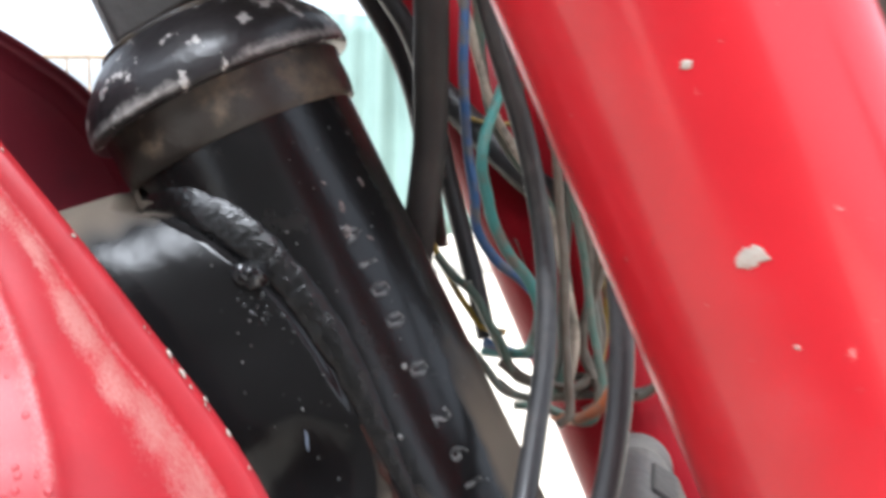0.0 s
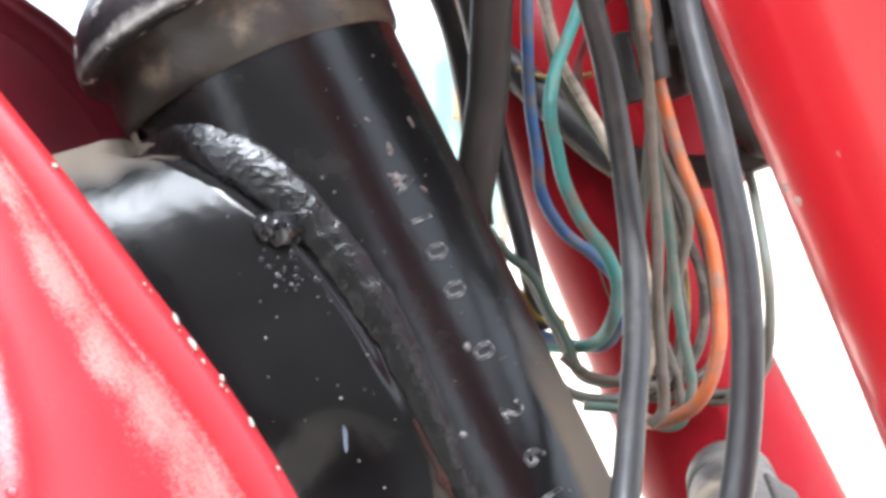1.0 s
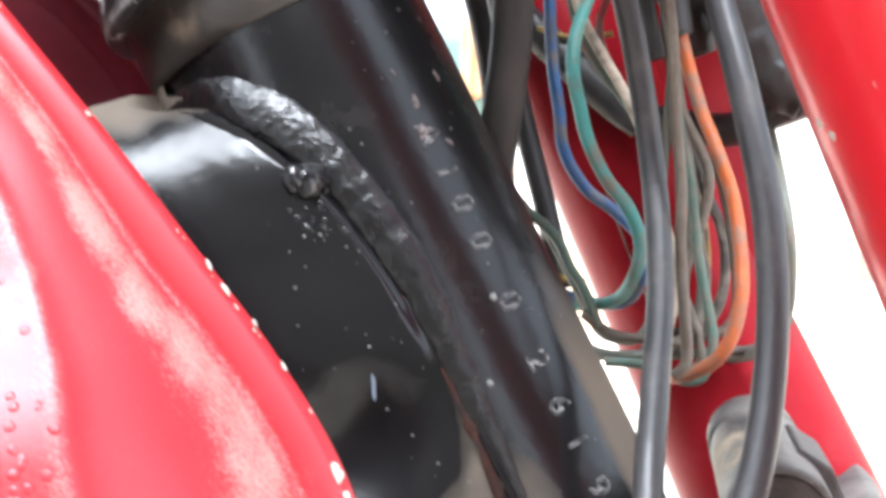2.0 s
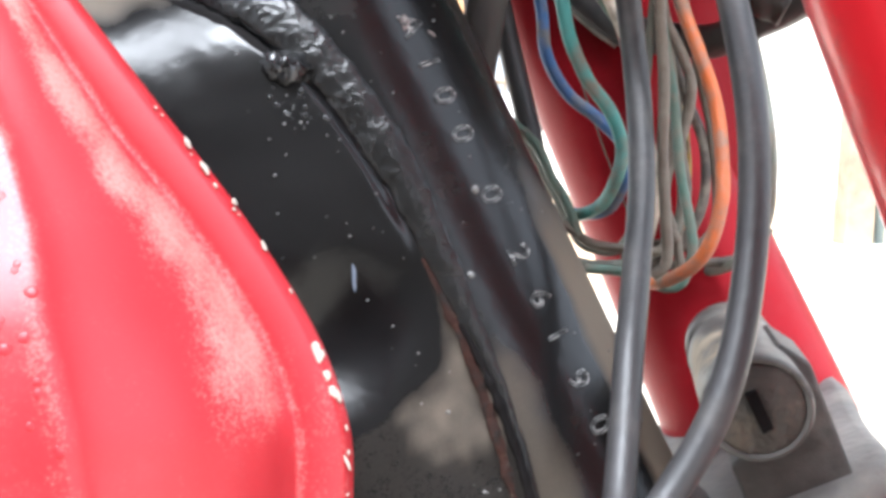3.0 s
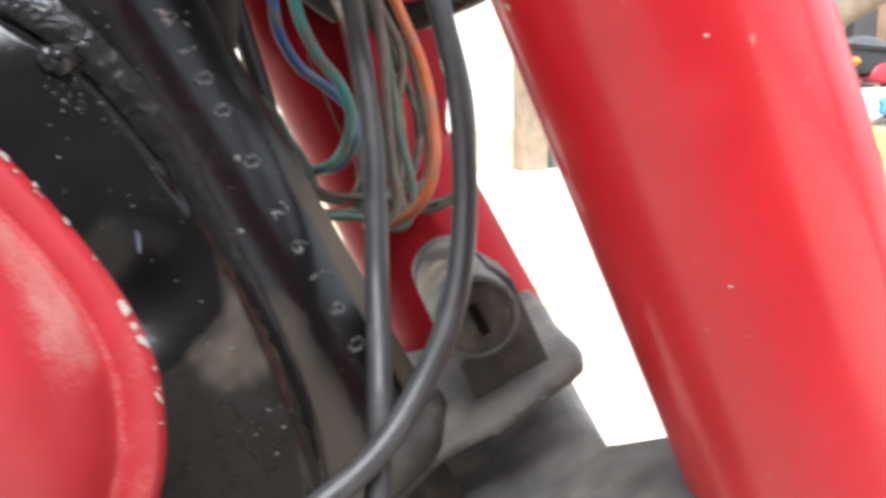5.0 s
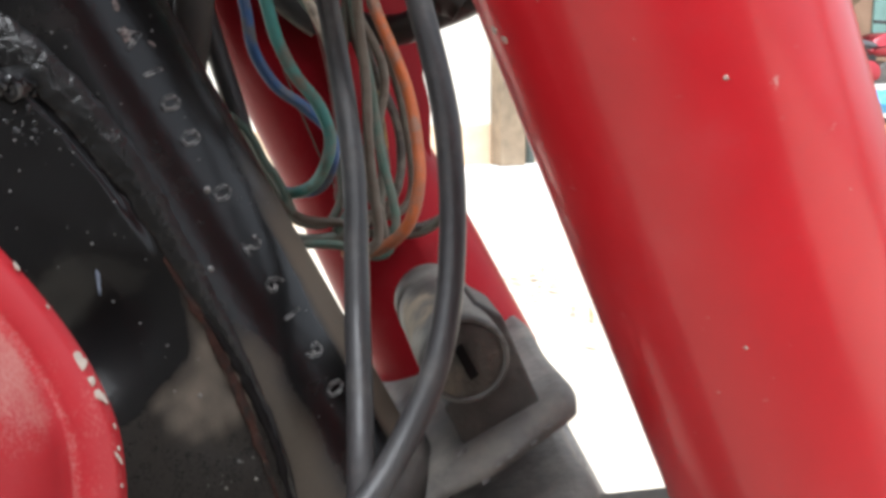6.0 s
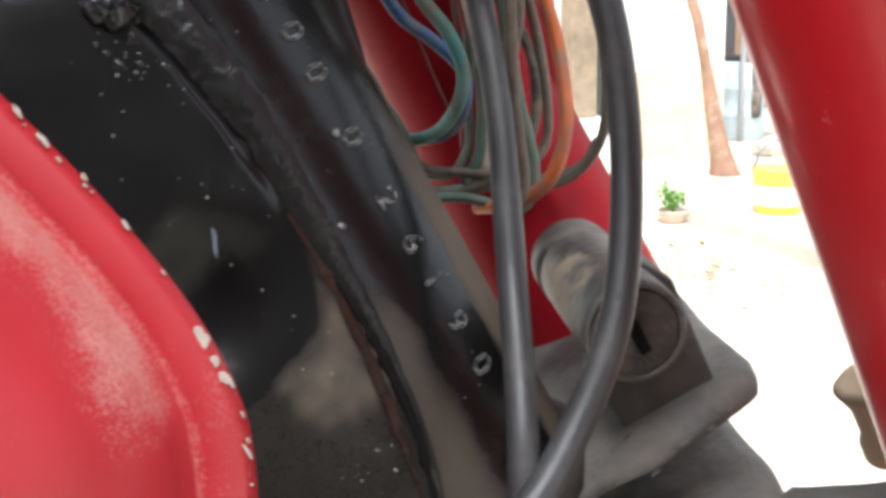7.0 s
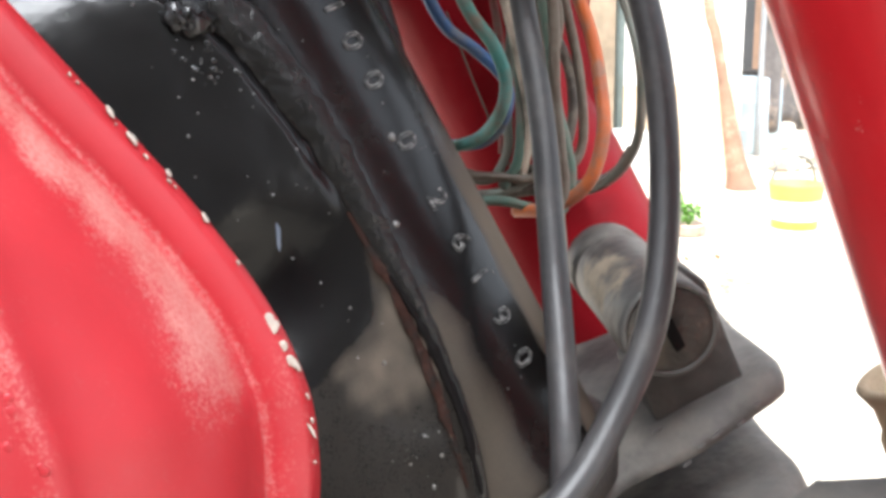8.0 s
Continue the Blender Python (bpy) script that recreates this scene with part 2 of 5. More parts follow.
def box(lo, hi, bevel=0.0, bm=None, turn=None):
    """A box with rounded edges between two corners, turned about its middle by a matrix if given."""
    own = bmesh.new()
    bmesh.ops.create_cube(own, size=1.0)
    mid = (Vector(lo) + Vector(hi)) / 2
    size = Vector(hi) - Vector(lo)
    bmesh.ops.scale(own, vec=size, verts=own.verts[:])
    if bevel:
        bmesh.ops.bevel(own, geom=own.edges[:], offset=bevel, segments=2, affect="EDGES", profile=0.5)
    m = Matrix.Translation(mid) @ (turn.to_4x4() if turn else Matrix())
    bmesh.ops.transform(own, matrix=m, verts=own.verts[:])
    if bm is None:
        return own
    me = bpy.data.meshes.new("t")
    own.to_mesh(me)
    own.free()
    bm.from_mesh(me)
    bpy.data.meshes.remove(me)
    return bm


def slab(outline, low, high, at, bevel=0.0, segments=2):
    """A plate from an outline of (a, b) pairs between two heights; at(a, b, height) gives the place."""
    bm = bmesh.new()
    bottom = [bm.verts.new(at(a, b, low)) for a, b in outline]
    face = bm.faces.new(bottom)
    made = bmesh.ops.extrude_face_region(bm, geom=[face])
    shift = at(0, 0, high) - at(0, 0, low)
    bmesh.ops.translate(bm, verts=[v for v in made["geom"] if isinstance(v, bmesh.types.BMVert)], vec=shift)
    if bevel:
        bmesh.ops.bevel(bm, geom=bm.edges[:], offset=bevel, segments=segments, affect="EDGES", profile=0.5)
    return bm


def plate(outline, low, high, at, edge):
    """A plate with rounded rims: the outline drawn in by edge at its two faces."""
    bm = bmesh.new()
    mid = Vector((sum(a for a, _ in outline), sum(b for _, b in outline))) / len(outline)
    rings = []
    n = len(outline)
    for height, pull in ((low, 1.0), (low + 0.3 * edge, 0.3), (low + edge, 0.0), (high - edge, 0.0), (high - 0.3 * edge, 0.3), (high, 1.0)):
        ring = []
        for k in range(n):
            p, q, r = (Vector(outline[(k + o) % n]) for o in (-1, 0, 1))
            way = (r - p).normalized()
            inward = Vector((-way.y, way.x))
            if inward.dot(mid - q) < 0:
                inward = -inward
            q = q + inward * edge * pull
            ring.append(bm.verts.new(at(q.x, q.y, height)))
        rings.append(ring)
    for a, b in zip(rings, rings[1:]):
        for k in range(n):
            bm.faces.new((a[k], a[(k + 1) % n], b[(k + 1) % n], b[k]))
    bm.faces.new(rings[0][::-1])
    bm.faces.new(rings[-1])
    return bm


def round_outline(points, n=6):
    """A closed smooth outline through the points."""
    p = [Vector((a, b, 0)) for a, b in points]
    out = []
    for i in range(len(p)):
        a, b, c, d = p[i - 1], p[i], p[(i + 1) % len(p)], p[(i + 2) % len(p)]
        for k in range(n):
            s = k / n
            q = 0.5 * (2 * b + (c - a) * s + (2 * a - 5 * b + 4 * c - d) * s * s + (3 * b - a - 3 * c + d) * s**3)
            out.append((q.x, q.y))
    return out


def lump(bm, place, radius, normal=None, flat=1.0, rough=0.0, seed=0):
    """A small flattened bead added to bm."""
    made = bmesh.ops.create_icosphere(bm, subdivisions=3 if radius > 0.001 else 2 if radius > 0.0003 else 1, radius=radius)["verts"]
    turn = Vector(normal).to_track_quat("Z", "Y").to_matrix().to_4x4() if normal is not None else Matrix()
    for v in made:
        v.co = v.co * (1 + rough * noise.noise(v.co * 900 + Vector((seed, 0, 0))))
    bmesh.ops.transform(bm, matrix=Matrix.Translation(place) @ turn @ Matrix.Diagonal((1, 1, flat, 1)), verts=made)
    return bm


def flake(bm, place, facing, along, length, width, seed):
    """A flaked-off patch of paint: a thin plate of ragged outline on a surface."""
    facing = Vector(facing).normalized()
    along = (Vector(along) - facing * Vector(along).dot(facing)).normalized()
    across = facing.cross(along)
    rings = []
    for lift, pull in ((-0.00035, 1.0), (0.00006, 1.0), (0.0001, 0.9)):
        ring = []
        for k in range(26):
            a = 2 * math.pi * k / 26
            r = 1 + 0.45 * noise.noise(Vector((math.cos(a) * 1.1, math.sin(a) * 1.1, seed * 3.7))) + 0.28 * noise.noise(Vector((math.cos(a) * 3.2, math.sin(a) * 3.2, seed * 1.9)))
            ring.append(bm.verts.new(Vector(place) + along * (length * r * pull * math.cos(a)) + across * (width * r * pull * math.sin(a)) + facing * lift))
        rings.append(ring)
    for a, b in zip(rings, rings[1:]):
        for k in range(26):
            bm.faces.new((a[k], a[(k + 1) % 26], b[(k + 1) % 26], b[k]))
    bm.faces.new(rings[0][::-1])
    bm.faces.new(rings[-1])
    return bm


def smoothstep(a, b, x):
    x = min(1.0, max(0.0, (x - a) / (b - a)))
    return x * x * (3 - 2 * x)

# ---- the motorcycle ----
from mathutils.bvhtree import BVHTree

# Its own axes: UP along the steering head, FORE square to it, OUT towards the bike's right side; millimetres from the head's middle.
HEAD = Vector((-0.0345, 0.2455, 0.7712))
UP = Vector((-0.4372, 0.1401, 0.8884))
FORE = Vector((0.8967, 0.1443, 0.4185))
OUT = Vector((0.0696, -0.9796, 0.1887))


def at(u, v, h):
    """u mm rearward of the head's axis, v mm up along it, h mm out to the bike's right."""
    return HEAD - FORE * (u / 1000) + UP * (v / 1000) + OUT * (h / 1000)


bike = thing("motorcycle", (0.0, 0.25, 0.0), "red motorcycle with black steering head, chipped tank edge and bundled wires", "motorcycle")

# steering head, its weld and its stamped mark
head_bm = lathe(HEAD, UP, [(h / 1000, r / 1000) for h, r in [(-104, 28.0), (-103, 28.6)] + [(-101.5 + 1.5 * k, 28.7) for k in range(94)]], 240)
lay = head_bm.verts.layers.float.new("dust")
for vert in head_bm.verts:
    q = vert.co - HEAD
    turn, high = math.degrees(math.atan2(q.dot(FORE), q.dot(OUT))), q.dot(UP) * 1000
    side = FORE * math.sin(radians(turn)) + OUT * math.cos(radians(turn))
    if high > -102.5:
        struck = smoothstep(14, 4, high) * smoothstep(-98, -86, high)
        flat = 0.08 * math.exp(-(((turn - 28) / 6.5) ** 2)) * struck * (0.75 + 0.9 * noise.noise(Vector((high * 0.16, turn * 0.05, 2))))
        wave = 0.05 * noise.noise(Vector((high * 0.05, turn * 0.06, 7))) + 0.02 * noise.noise(Vector((high * 0.3, turn * 0.12, 1)))
        vert.co += side * ((wave - flat) / 1000)
    ragged = 6 * noise.noise(vert.co * 90) + 3 * noise.noise(vert.co * 300)
    edge = 0.95 * smoothstep(37, 48, turn + 0.4 * ragged) * smoothstep(-22, -62, high + ragged) * (turn < 150)
    haze = 0.26 * smoothstep(34, 60, turn) * (turn < 150)
    foot = 0.44 * smoothstep(22, 2, turn + 0.6 * ragged) * smoothstep(-40, -66, high + ragged) * (turn > -60)
    vert[lay] = max(edge, haze, foot)
head_tube = part("head_tube", head_bm, MAT["black_paint"], bike, "glossy black painted steel steering head tube")
part("lower_cup", lathe(HEAD, UP, [(s / 1000, r / 1000) for s, r in ((-112, 27), (-111.5, 31), (-106, 31.6), (-104.5, 31), (-103, 28))], 96), MAT["dark_iron"], bike, "dark dusty lower bearing cup")
TILT = (UP + OUT * 0.1).normalized()
SEAT = HEAD + UP * 0.039 - TILT * 0.039
part("upper_cup", lathe(SEAT, TILT, [(s / 1000, r / 1000) for s, r in ((32.6, 28.5), (33.4, 29.9), (35, 30.3), (38, 30.6), (42, 30.4), (45, 30.9), (45.8, 31.2))], 96), MAT["greasy"], bike, "greasy dark bearing cup")
ring = lathe(SEAT, TILT, [(s / 1000, r / 1000) for s, r in ((45.2, 30.5), (45.4, 33.5), (46.0, 34.0), (47.0, 34.1), (50.0, 33.8), (52.0, 33.2), (53.5, 32.5), (56.5, 30.4), (60.0, 27.2), (63.0, 24.0), (64.0, 22.5))], 128, jitter=0.004)
lay = ring.verts.layers.float.new("dust")
for vert in ring.verts:
    high = (vert.co - SEAT).dot(TILT) * 1000
    vert[lay] = 0.72 * smoothstep(45.6, 46.5, high) * smoothstep(50.0, 47.5, high + 3.5 * noise.noise(vert.co * 90))
part("lock_ring", ring, MAT["chipped"], bike, "black steering ring with paint chipped to bare metal")
part("washer", lathe(SEAT, TILT, [(s / 1000, r / 1000) for s, r in ((62.6, 23.0), (63.0, 23.4), (64.4, 23.4), (64.8, 22.8))], 64), MAT["greasy"], bike)
nut = slab([(21.5 * math.cos(k * math.pi / 3 + 0.35), 21.5 * math.sin(k * math.pi / 3 + 0.35)) for k in range(6)], 64.6, 92, lambda a, b, z: at(-a, z, b), 0.0012)
part("stem_nut", nut, MAT["dark_steel"], bike, "dark hexagonal steering stem nut", smooth=False)

BEAD = [(27.8, 28.0), (25.0, 25.4), (17.2, 20.2), (10.6, 11.2), (6.2, 1.0), (3.3, -10.0), (1.5, -22.0), (0.6, -35.0), (0.2, -49.0), (0.2, -61.0), (1.0, -72.0), (2.5, -81.0), (4.6, -90.0), (8.0, -100.0), (11.0, -108.0)]


def bead_u(v):
    """How far rearward of the axis the weld lies at a height."""
    for (u0, v0), (u1, v1) in zip(BEAD, BEAD[1:]):
        if v <= v0 and v >= v1:
            return u0 + (u1 - u0) * (v0 - v) / (v0 - v1)
    return BEAD[0][0] if v > BEAD[0][1] else BEAD[-1][0]


def backbone_h(u, v):
    """Half the width of the pressed frame: a round back over a flat web with an oval dent."""
    top = 34.0 + 0.14 * max(0.0, u - 28)
    full = 30.6 if v < 0 else 30.6 * math.sqrt(max(0.0, 1 - (v / top) ** 2.0))
    full -= 2.2 * smoothstep(-22, -50, v)
    a, b = (u - 24.0) / 19.5, (v + 46.0 + 0.1 * (u - 22)) / 15.5
    full -= 5.0 * (1 - smoothstep(0.05, 1.1, math.sqrt(a * a + b * b)))
    full += 0.25 * noise.noise(Vector((u * 0.12, v * 0.12, 0))) + 0.06 * noise.noise(Vector((u * 0.42, v * 0.42, 3)))
    return full


def skin_h(u, v):
    """The backbone's half width with the valley along the weld."""
    u0 = bead_u(min(v, 28.0)) - 1.5
    near = math.sqrt(max(0.0, 29.4**2 - u * u)) if u < 29 else 0.0
    h = backbone_h(u, v)
    wide = 5.8 + 1.9 * smoothstep(-4, 8, v)
    return h + (near - h) * (1 - smoothstep(3.4, wide, u - u0)) * (1.0 if v < 16 else 0.6)


frame_bm = bmesh.new()
lay = frame_bm.verts.layers.float.new("dust")


def frame_dust(u, v):
    """Where mud has dried on: a patch under the dent and a thin film below it."""
    a, b = (u - 24.0) / 19.5, (v + 46.0 + 0.1 * (u - 22)) / 15.5
    ragged = 4 * noise.noise(Vector((u * 0.13, v * 0.13, 4))) + 1.5 * noise.noise(Vector((u * 0.5, v * 0.5, 8)))
    clear = smoothstep(0.84, 1.16, (a**4 + b**4) ** 0.25 + 0.012 * ragged)
    patch = smoothstep(-38, -55, v) * smoothstep(-83, -68, v + ragged) * smoothstep(26, 12, u + ragged)
    strip = smoothstep(-24, -36, v + ragged) * smoothstep(20, 8, u)
    film = 0.255 * smoothstep(-50, -64, v)
    return clear * max((0.52 + 0.25 * noise.noise(Vector((u * 0.3, v * 0.3, 9)))) * patch, 0.24 * strip, film)


rows = []
for i in range(97):
    q = i / 96
    row = []
    for j in range(111):
        w = j / 110
        v0 = 34.0 - 150.0 * q**1.25
        u0 = bead_u(min(v0, 28.0)) - 1.5 if v0 < 28 else 27.0
        u = u0 + (150.0 - u0) * w**1.6
        v = v0 + (0.14 * max(0.0, u - 28) * smoothstep(-20, 34, v0))
        row.append((u, v, max(skin_h(u, v), 0.0)))
    rows.append(row)
for side in (1, -1):
    grid = [[frame_bm.verts.new(at(u, v, h * side)) for u, v, h in row] for row in rows]
    for verts, row in zip(grid, rows):
        for vert, (u, v, h) in zip(verts, row):
            vert[lay] = frame_dust(u, v) + 0.1 * smoothstep(-6, 20, v) + 0.75 * smoothstep(15, 32, v + 5 * noise.noise(Vector((u * 0.15, v * 0.15, 6))))
    for a, b in zip(grid, grid[1:]):
        for k in range(110):
            frame_bm.faces.new((a[k], a[k + 1], b[k + 1], b[k]))
bmesh.ops.remove_doubles(frame_bm, verts=frame_bm.verts[:], dist=0.0001)
backbone = part("frame_backbone", frame_bm, MAT["black_paint"], bike, "glossy black pressed steel frame backbone with an oval dent")


def on_head(u, v, lift=0.0):
    r = 28.8 + lift
    u = min(u, r - 0.3)
    return at(u, v, math.sqrt(r * r - u * u))


def head_normal(u, v):
    return (on_head(u, v, 1.0) - on_head(u, v, 0.0)).normalized()


facing = [head_normal(u, v) for u, v in BEAD]
bead = tube([on_head(u - 0.1 - 1.1 * smoothstep(-58, -20, v) * smoothstep(29, 20, v), v, 0.5 + 0.1 * math.sin(k * 2.3)) for k, (u, v) in enumerate(BEAD)], lambda w: (0.0035 - 0.0006 * smoothstep(0.2, 0.45, w) - 0.0017 * smoothstep(0.45, 0.72, w)) * (1 + 0.3 * smoothstep(0.03, 0.12, w) * smoothstep(0.62, 0.35, w)) * (1 + 0.07 * noise.noise(Vector((w * 40, 0, 0)))), 48, 56, 0.3, 0.13, None, facing)
part("weld_bead", bead, MAT["weld"], head_tube, "thick uneven painted-over weld bead")
RUSTED = [(2.9, -40), (2.7, -46), (2.6, -52), (2.9, -61), (3.9, -70), (5.2, -79), (6.6, -86), (8.2, -94)]
crack = tube([on_head(u, v, 0.62) for u, v in RUSTED], lambda w: 0.0002 + (0.0007 + 0.0007 * noise.noise(Vector((w * 17, 2, 0)))) * math.sin(math.pi * w) ** 0.6, 18, 20, 0.3, 0.5, None, [OUT] * 8)
part("rust_streak", crack, MAT["rust"], backbone, "rusty brown crack beside the weld")
# the dark inside the cleft is a black strip on the surface, not an opening
dark_strip = tube([on_head(u, v, 0.95) for u, v in ((1.9, -53), (1.5, -59), (1.5, -66), (2.0, -74), (3.0, -82), (4.8, -89), (6.6, -96))], lambda s: 0.0002 + (0.0006 + 0.0003 * noise.noise(Vector((s * 22, 7, 0)))) * math.sin(math.pi * s) ** 0.5, 10, 18, 0.6, 0.5, None, [OUT] * 7)
part("dark_strip", dark_strip, MAT["slot_dark"], backbone, "black strip painted for the dark inside an open cleft along the rust")
# shadow below the overhanging bead, laid on as a thin black strip
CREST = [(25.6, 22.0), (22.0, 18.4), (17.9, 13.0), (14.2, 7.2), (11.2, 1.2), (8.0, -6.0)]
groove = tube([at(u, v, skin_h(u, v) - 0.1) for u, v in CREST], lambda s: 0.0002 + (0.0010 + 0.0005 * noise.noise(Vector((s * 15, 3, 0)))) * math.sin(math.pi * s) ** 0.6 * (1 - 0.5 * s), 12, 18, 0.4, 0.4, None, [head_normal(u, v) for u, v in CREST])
part("dark_strip", groove, MAT["slot_dark"], backbone, "black strip painted as the undercut shadow of the weld bead")
crust = bmesh.new()
for k, (u, v) in enumerate(((7.8, -82), (9.2, -86), (13.5, -90), (15, -84), (10, -66))):
    lump(crust, at(u, v, skin_h(u, v)), 0.0003 + 0.0001 * (k % 3), OUT, 0.5, 0.9, k)
part("mud_crust", crust, MAT["dusty_iron"], backbone, "small crusts of dried mud")
# a highlight on the dent's slope, modelled as a pale bluish sliver
glint = tube([at(u, v, backbone_h(u, v) - 0.05) for u, v in ((14.2, -35.6), (14.5, -37.0), (15.2, -38.6), (15.8, -40.4))], lambda w: 0.0001 + 0.0003 * math.sin(math.pi * w), 10, 8, 0.35, 0.5, None, [OUT] * 4)
part("painted_glint", glint, MAT["glint_blue"], backbone, "thin pale bluish highlight painted in the dent")
drip = bmesh.new()
lump(drip, at(9.6, -0.9, skin_h(9.6, -0.9)), 0.0033, OUT, 0.7, 0.5, 3)
lump(drip, at(11.9, 0.6, skin_h(11.9, 0.6)), 0.0025, OUT, 0.7, 0.5, 9)
lump(drip, at(8.2, -2.9, skin_h(8.2, -2.9)), 0.0014, OUT, 0.7, 0.6, 5)
part("weld_spatter", drip, MAT["spatter"], backbone, "shiny lump of weld spatter")
rng = random.Random(17)
bubbles = bmesh.new()
for k in range(52):
    u, v = rng.gauss(10.0, 2.6), rng.gauss(-6.5, 4.2)
    if u > bead_u(v) + 3.5:
        lump(bubbles, at(u, v, skin_h(u, v) - 0.05), rng.choice((0.0002, 0.00022, 0.0003, 0.0005)), OUT, 0.5, 0.9, k)
tagged(part("paint_speckle", bubbles, MAT["spatter"], backbone, "small glossy bubbles in the black paint"), kind="stuff")
rng = random.Random(7)
specks = bmesh.new()
for k in range(44):
    v = rng.uniform(-90, 14)
    u = bead_u(v) + 4 + abs(rng.gauss(0, 9))
    lump(specks, at(u, v, skin_h(u, v) + 0.02), rng.choice((0.00012, 0.00015, 0.0002, 0.0003)), OUT, 0.7, 0.8, k)
tagged(part("paint_specks", specks, MAT["worn_metal"], backbone, "tiny pale specks in the black paint"), kind="stuff")
dots = bmesh.new()
for k in range(34):
    v, a = rng.uniform(-95, 25), radians(rng.uniform(-6, 55))
    lump(dots, at(-28.8 * math.sin(a), v, 28.8 * math.cos(a)), rng.choice((0.00012, 0.00015, 0.0002, 0.0003)), OUT, 0.7, 0.8, k)
lump(dots, on_head(-3.8, -46.3, 0.1), 0.0007, OUT, 0.6, 0.5, 1)
lump(dots, on_head(-11.0, -32.9, 0.1), 0.0008, OUT, 0.6, 0.5, 2)
for k, (turn, high, long, wide) in enumerate(((26.5, -0.2, 0.0016, 0.0009), (29.5, 5.6, 0.0013, 0.0007), (46.0, 9.6, 0.0011, 0.0006), (26.0, 12.0, 0.0006, 0.0004), (53.0, 21.5, 0.0005, 0.0003), (36.0, -3.5, 0.0008, 0.0005))):
    side = FORE * math.sin(radians(turn)) + OUT * math.cos(radians(turn))
    chip = bmesh.new()
    flake(chip, HEAD + UP * (high / 1000) + side * 0.02868, side, UP + FORE * (0.5 - 0.3 * k), long, wide, k + 90)
    part("paint_chip", chip, MAT["worn_chip"], head_tube, "dull pinkish chip in the black paint")
tagged(part("paint_specks", dots, MAT["worn_metal"], head_tube, "tiny pale specks in the black paint"), kind="stuff")


def stamped(text, v, degrees):
    """One stamped character that stands on the head tube, read downwards."""
    a = radians(degrees)
    normal = FORE * math.sin(a) + OUT * math.cos(a)
    across = normal.cross(-UP)
    curve = bpy.data.curves.new("stamp", "FONT")
    curve.body, curve.size, curve.fill_mode = text, 0.0068, "NONE"
    curve.bevel_depth, curve.bevel_resolution, curve.offset, curve.resolution_u = 0.00012, 1, -0.00005, 5
    curve.align_x, curve.align_y = "CENTER", "CENTER"
    temp = bpy.data.objects.new("stamp", curve)
    scene.collection.objects.link(temp)
    bpy.context.view_layer.update()
    me = bpy.data.meshes.new_from_object(temp.evaluated_get(bpy.context.evaluated_depsgraph_get()))
    bpy.data.objects.remove(temp)
    bpy.data.curves.remove(curve)
    place = HEAD + UP * (v / 1000) + normal * 0.02876
    m = Matrix((-UP, across, normal)).transposed().to_4x4()
    m.translation = place
    me.transform(m)
    bm = bmesh.new()
    bm.from_mesh(me)
    bpy.data.meshes.remove(me)
    part("stamped_character", bm, MAT["stamp_edge"], head_tube, "worn stamped character with bare metal edges", smooth=False)


for text, v in zip("A100026190", (-1, -8.5, -15.1, -22.7, -34.8, -46.6, -55.4, -62.6, -71.5, -80.4)):
    stamped(text, v, 28)

# fuel tank: two pressed halves that straddle the backbone
FRONT = [(78.0, 136.0), (64.0, 112.0), (53.0, 84.0), (44.5, 52.0), (36.0, 18.0), (30.6, -6.0), (26.8, -23.8), (24.6, -40.6), (24.9, -53.2), (27.6, -63.8), (35.5, -77.0)]
REST = [(52.0, -91.0), (90.0, -104.0), (160.0, -112.0), (260.0, -104.0), (330.0, -60.0), (352.0, 10.0), (320.0, 80.0), (220.0, 135.0), (120.0, 158.0)]
FAR_FRONT = [(84.0, 134.0), (66.0, 120.0), (54.0, 108.0), (44.0, 92.5), (36.5, 78.0), (30.0, 55.0), (29.0, 20.0), (28.0, -6.0), (26.8, -23.8), (24.6, -40.6), (27.6, -63.8), (35.5, -77.0)]
LIP = [(0.0, 47.0), (0.25, 47.8), (0.6, 48.3), (0.72, 48.2), (0.84, 48.0), (0.93, 48.2), (1.0, 48.7)]
SIDE = [(0.04, 0.045), (0.08, 0.12), (0.14, 0.225), (0.22, 0.33), (0.32, 0.44), (0.44, 0.555), (0.56, 0.655), (0.68, 0.74), (0.78, 0.81), (0.86, 0.87), (0.92, 0.93), (0.96, 0.978), (1.0, 1.0)]
FLANK = [(1.2, 0.15), (3.0, 0.45), (7.0, 1.4), (14.0, 3.4), (26.0, 7.0), (44.0, 11.5), (66.0, 15.5), (98.0, 20.0)]
# how far in from the front seam the side crease lies, by the seam's height
CREASE = [(-140.0, 34.0), (-77.0, 34.0), (-63.8, 36.5), (-53.2, 36.0), (-40.6, 33.3), (-23.8, 27.0), (-6.0, 21.5), (18.0, 16.0), (52.0, 12.0), (84.0, 10.0), (170.0, 10.0)]


def crease_in(u, v):
    if u > 60 and v < 60:
        return 34.0
    for (v0, w0), (v1, w1) in zip(CREASE, CREASE[1:]):
        if v0 <= v <= v1:
            return w0 + (w1 - w0) * smoothstep(0, 1, (v - v0) / (v1 - v0)) if v1 - v0 > 40 else w0 + (w1 - w0) * (v - v0) / (v1 - v0)
    return 10.0


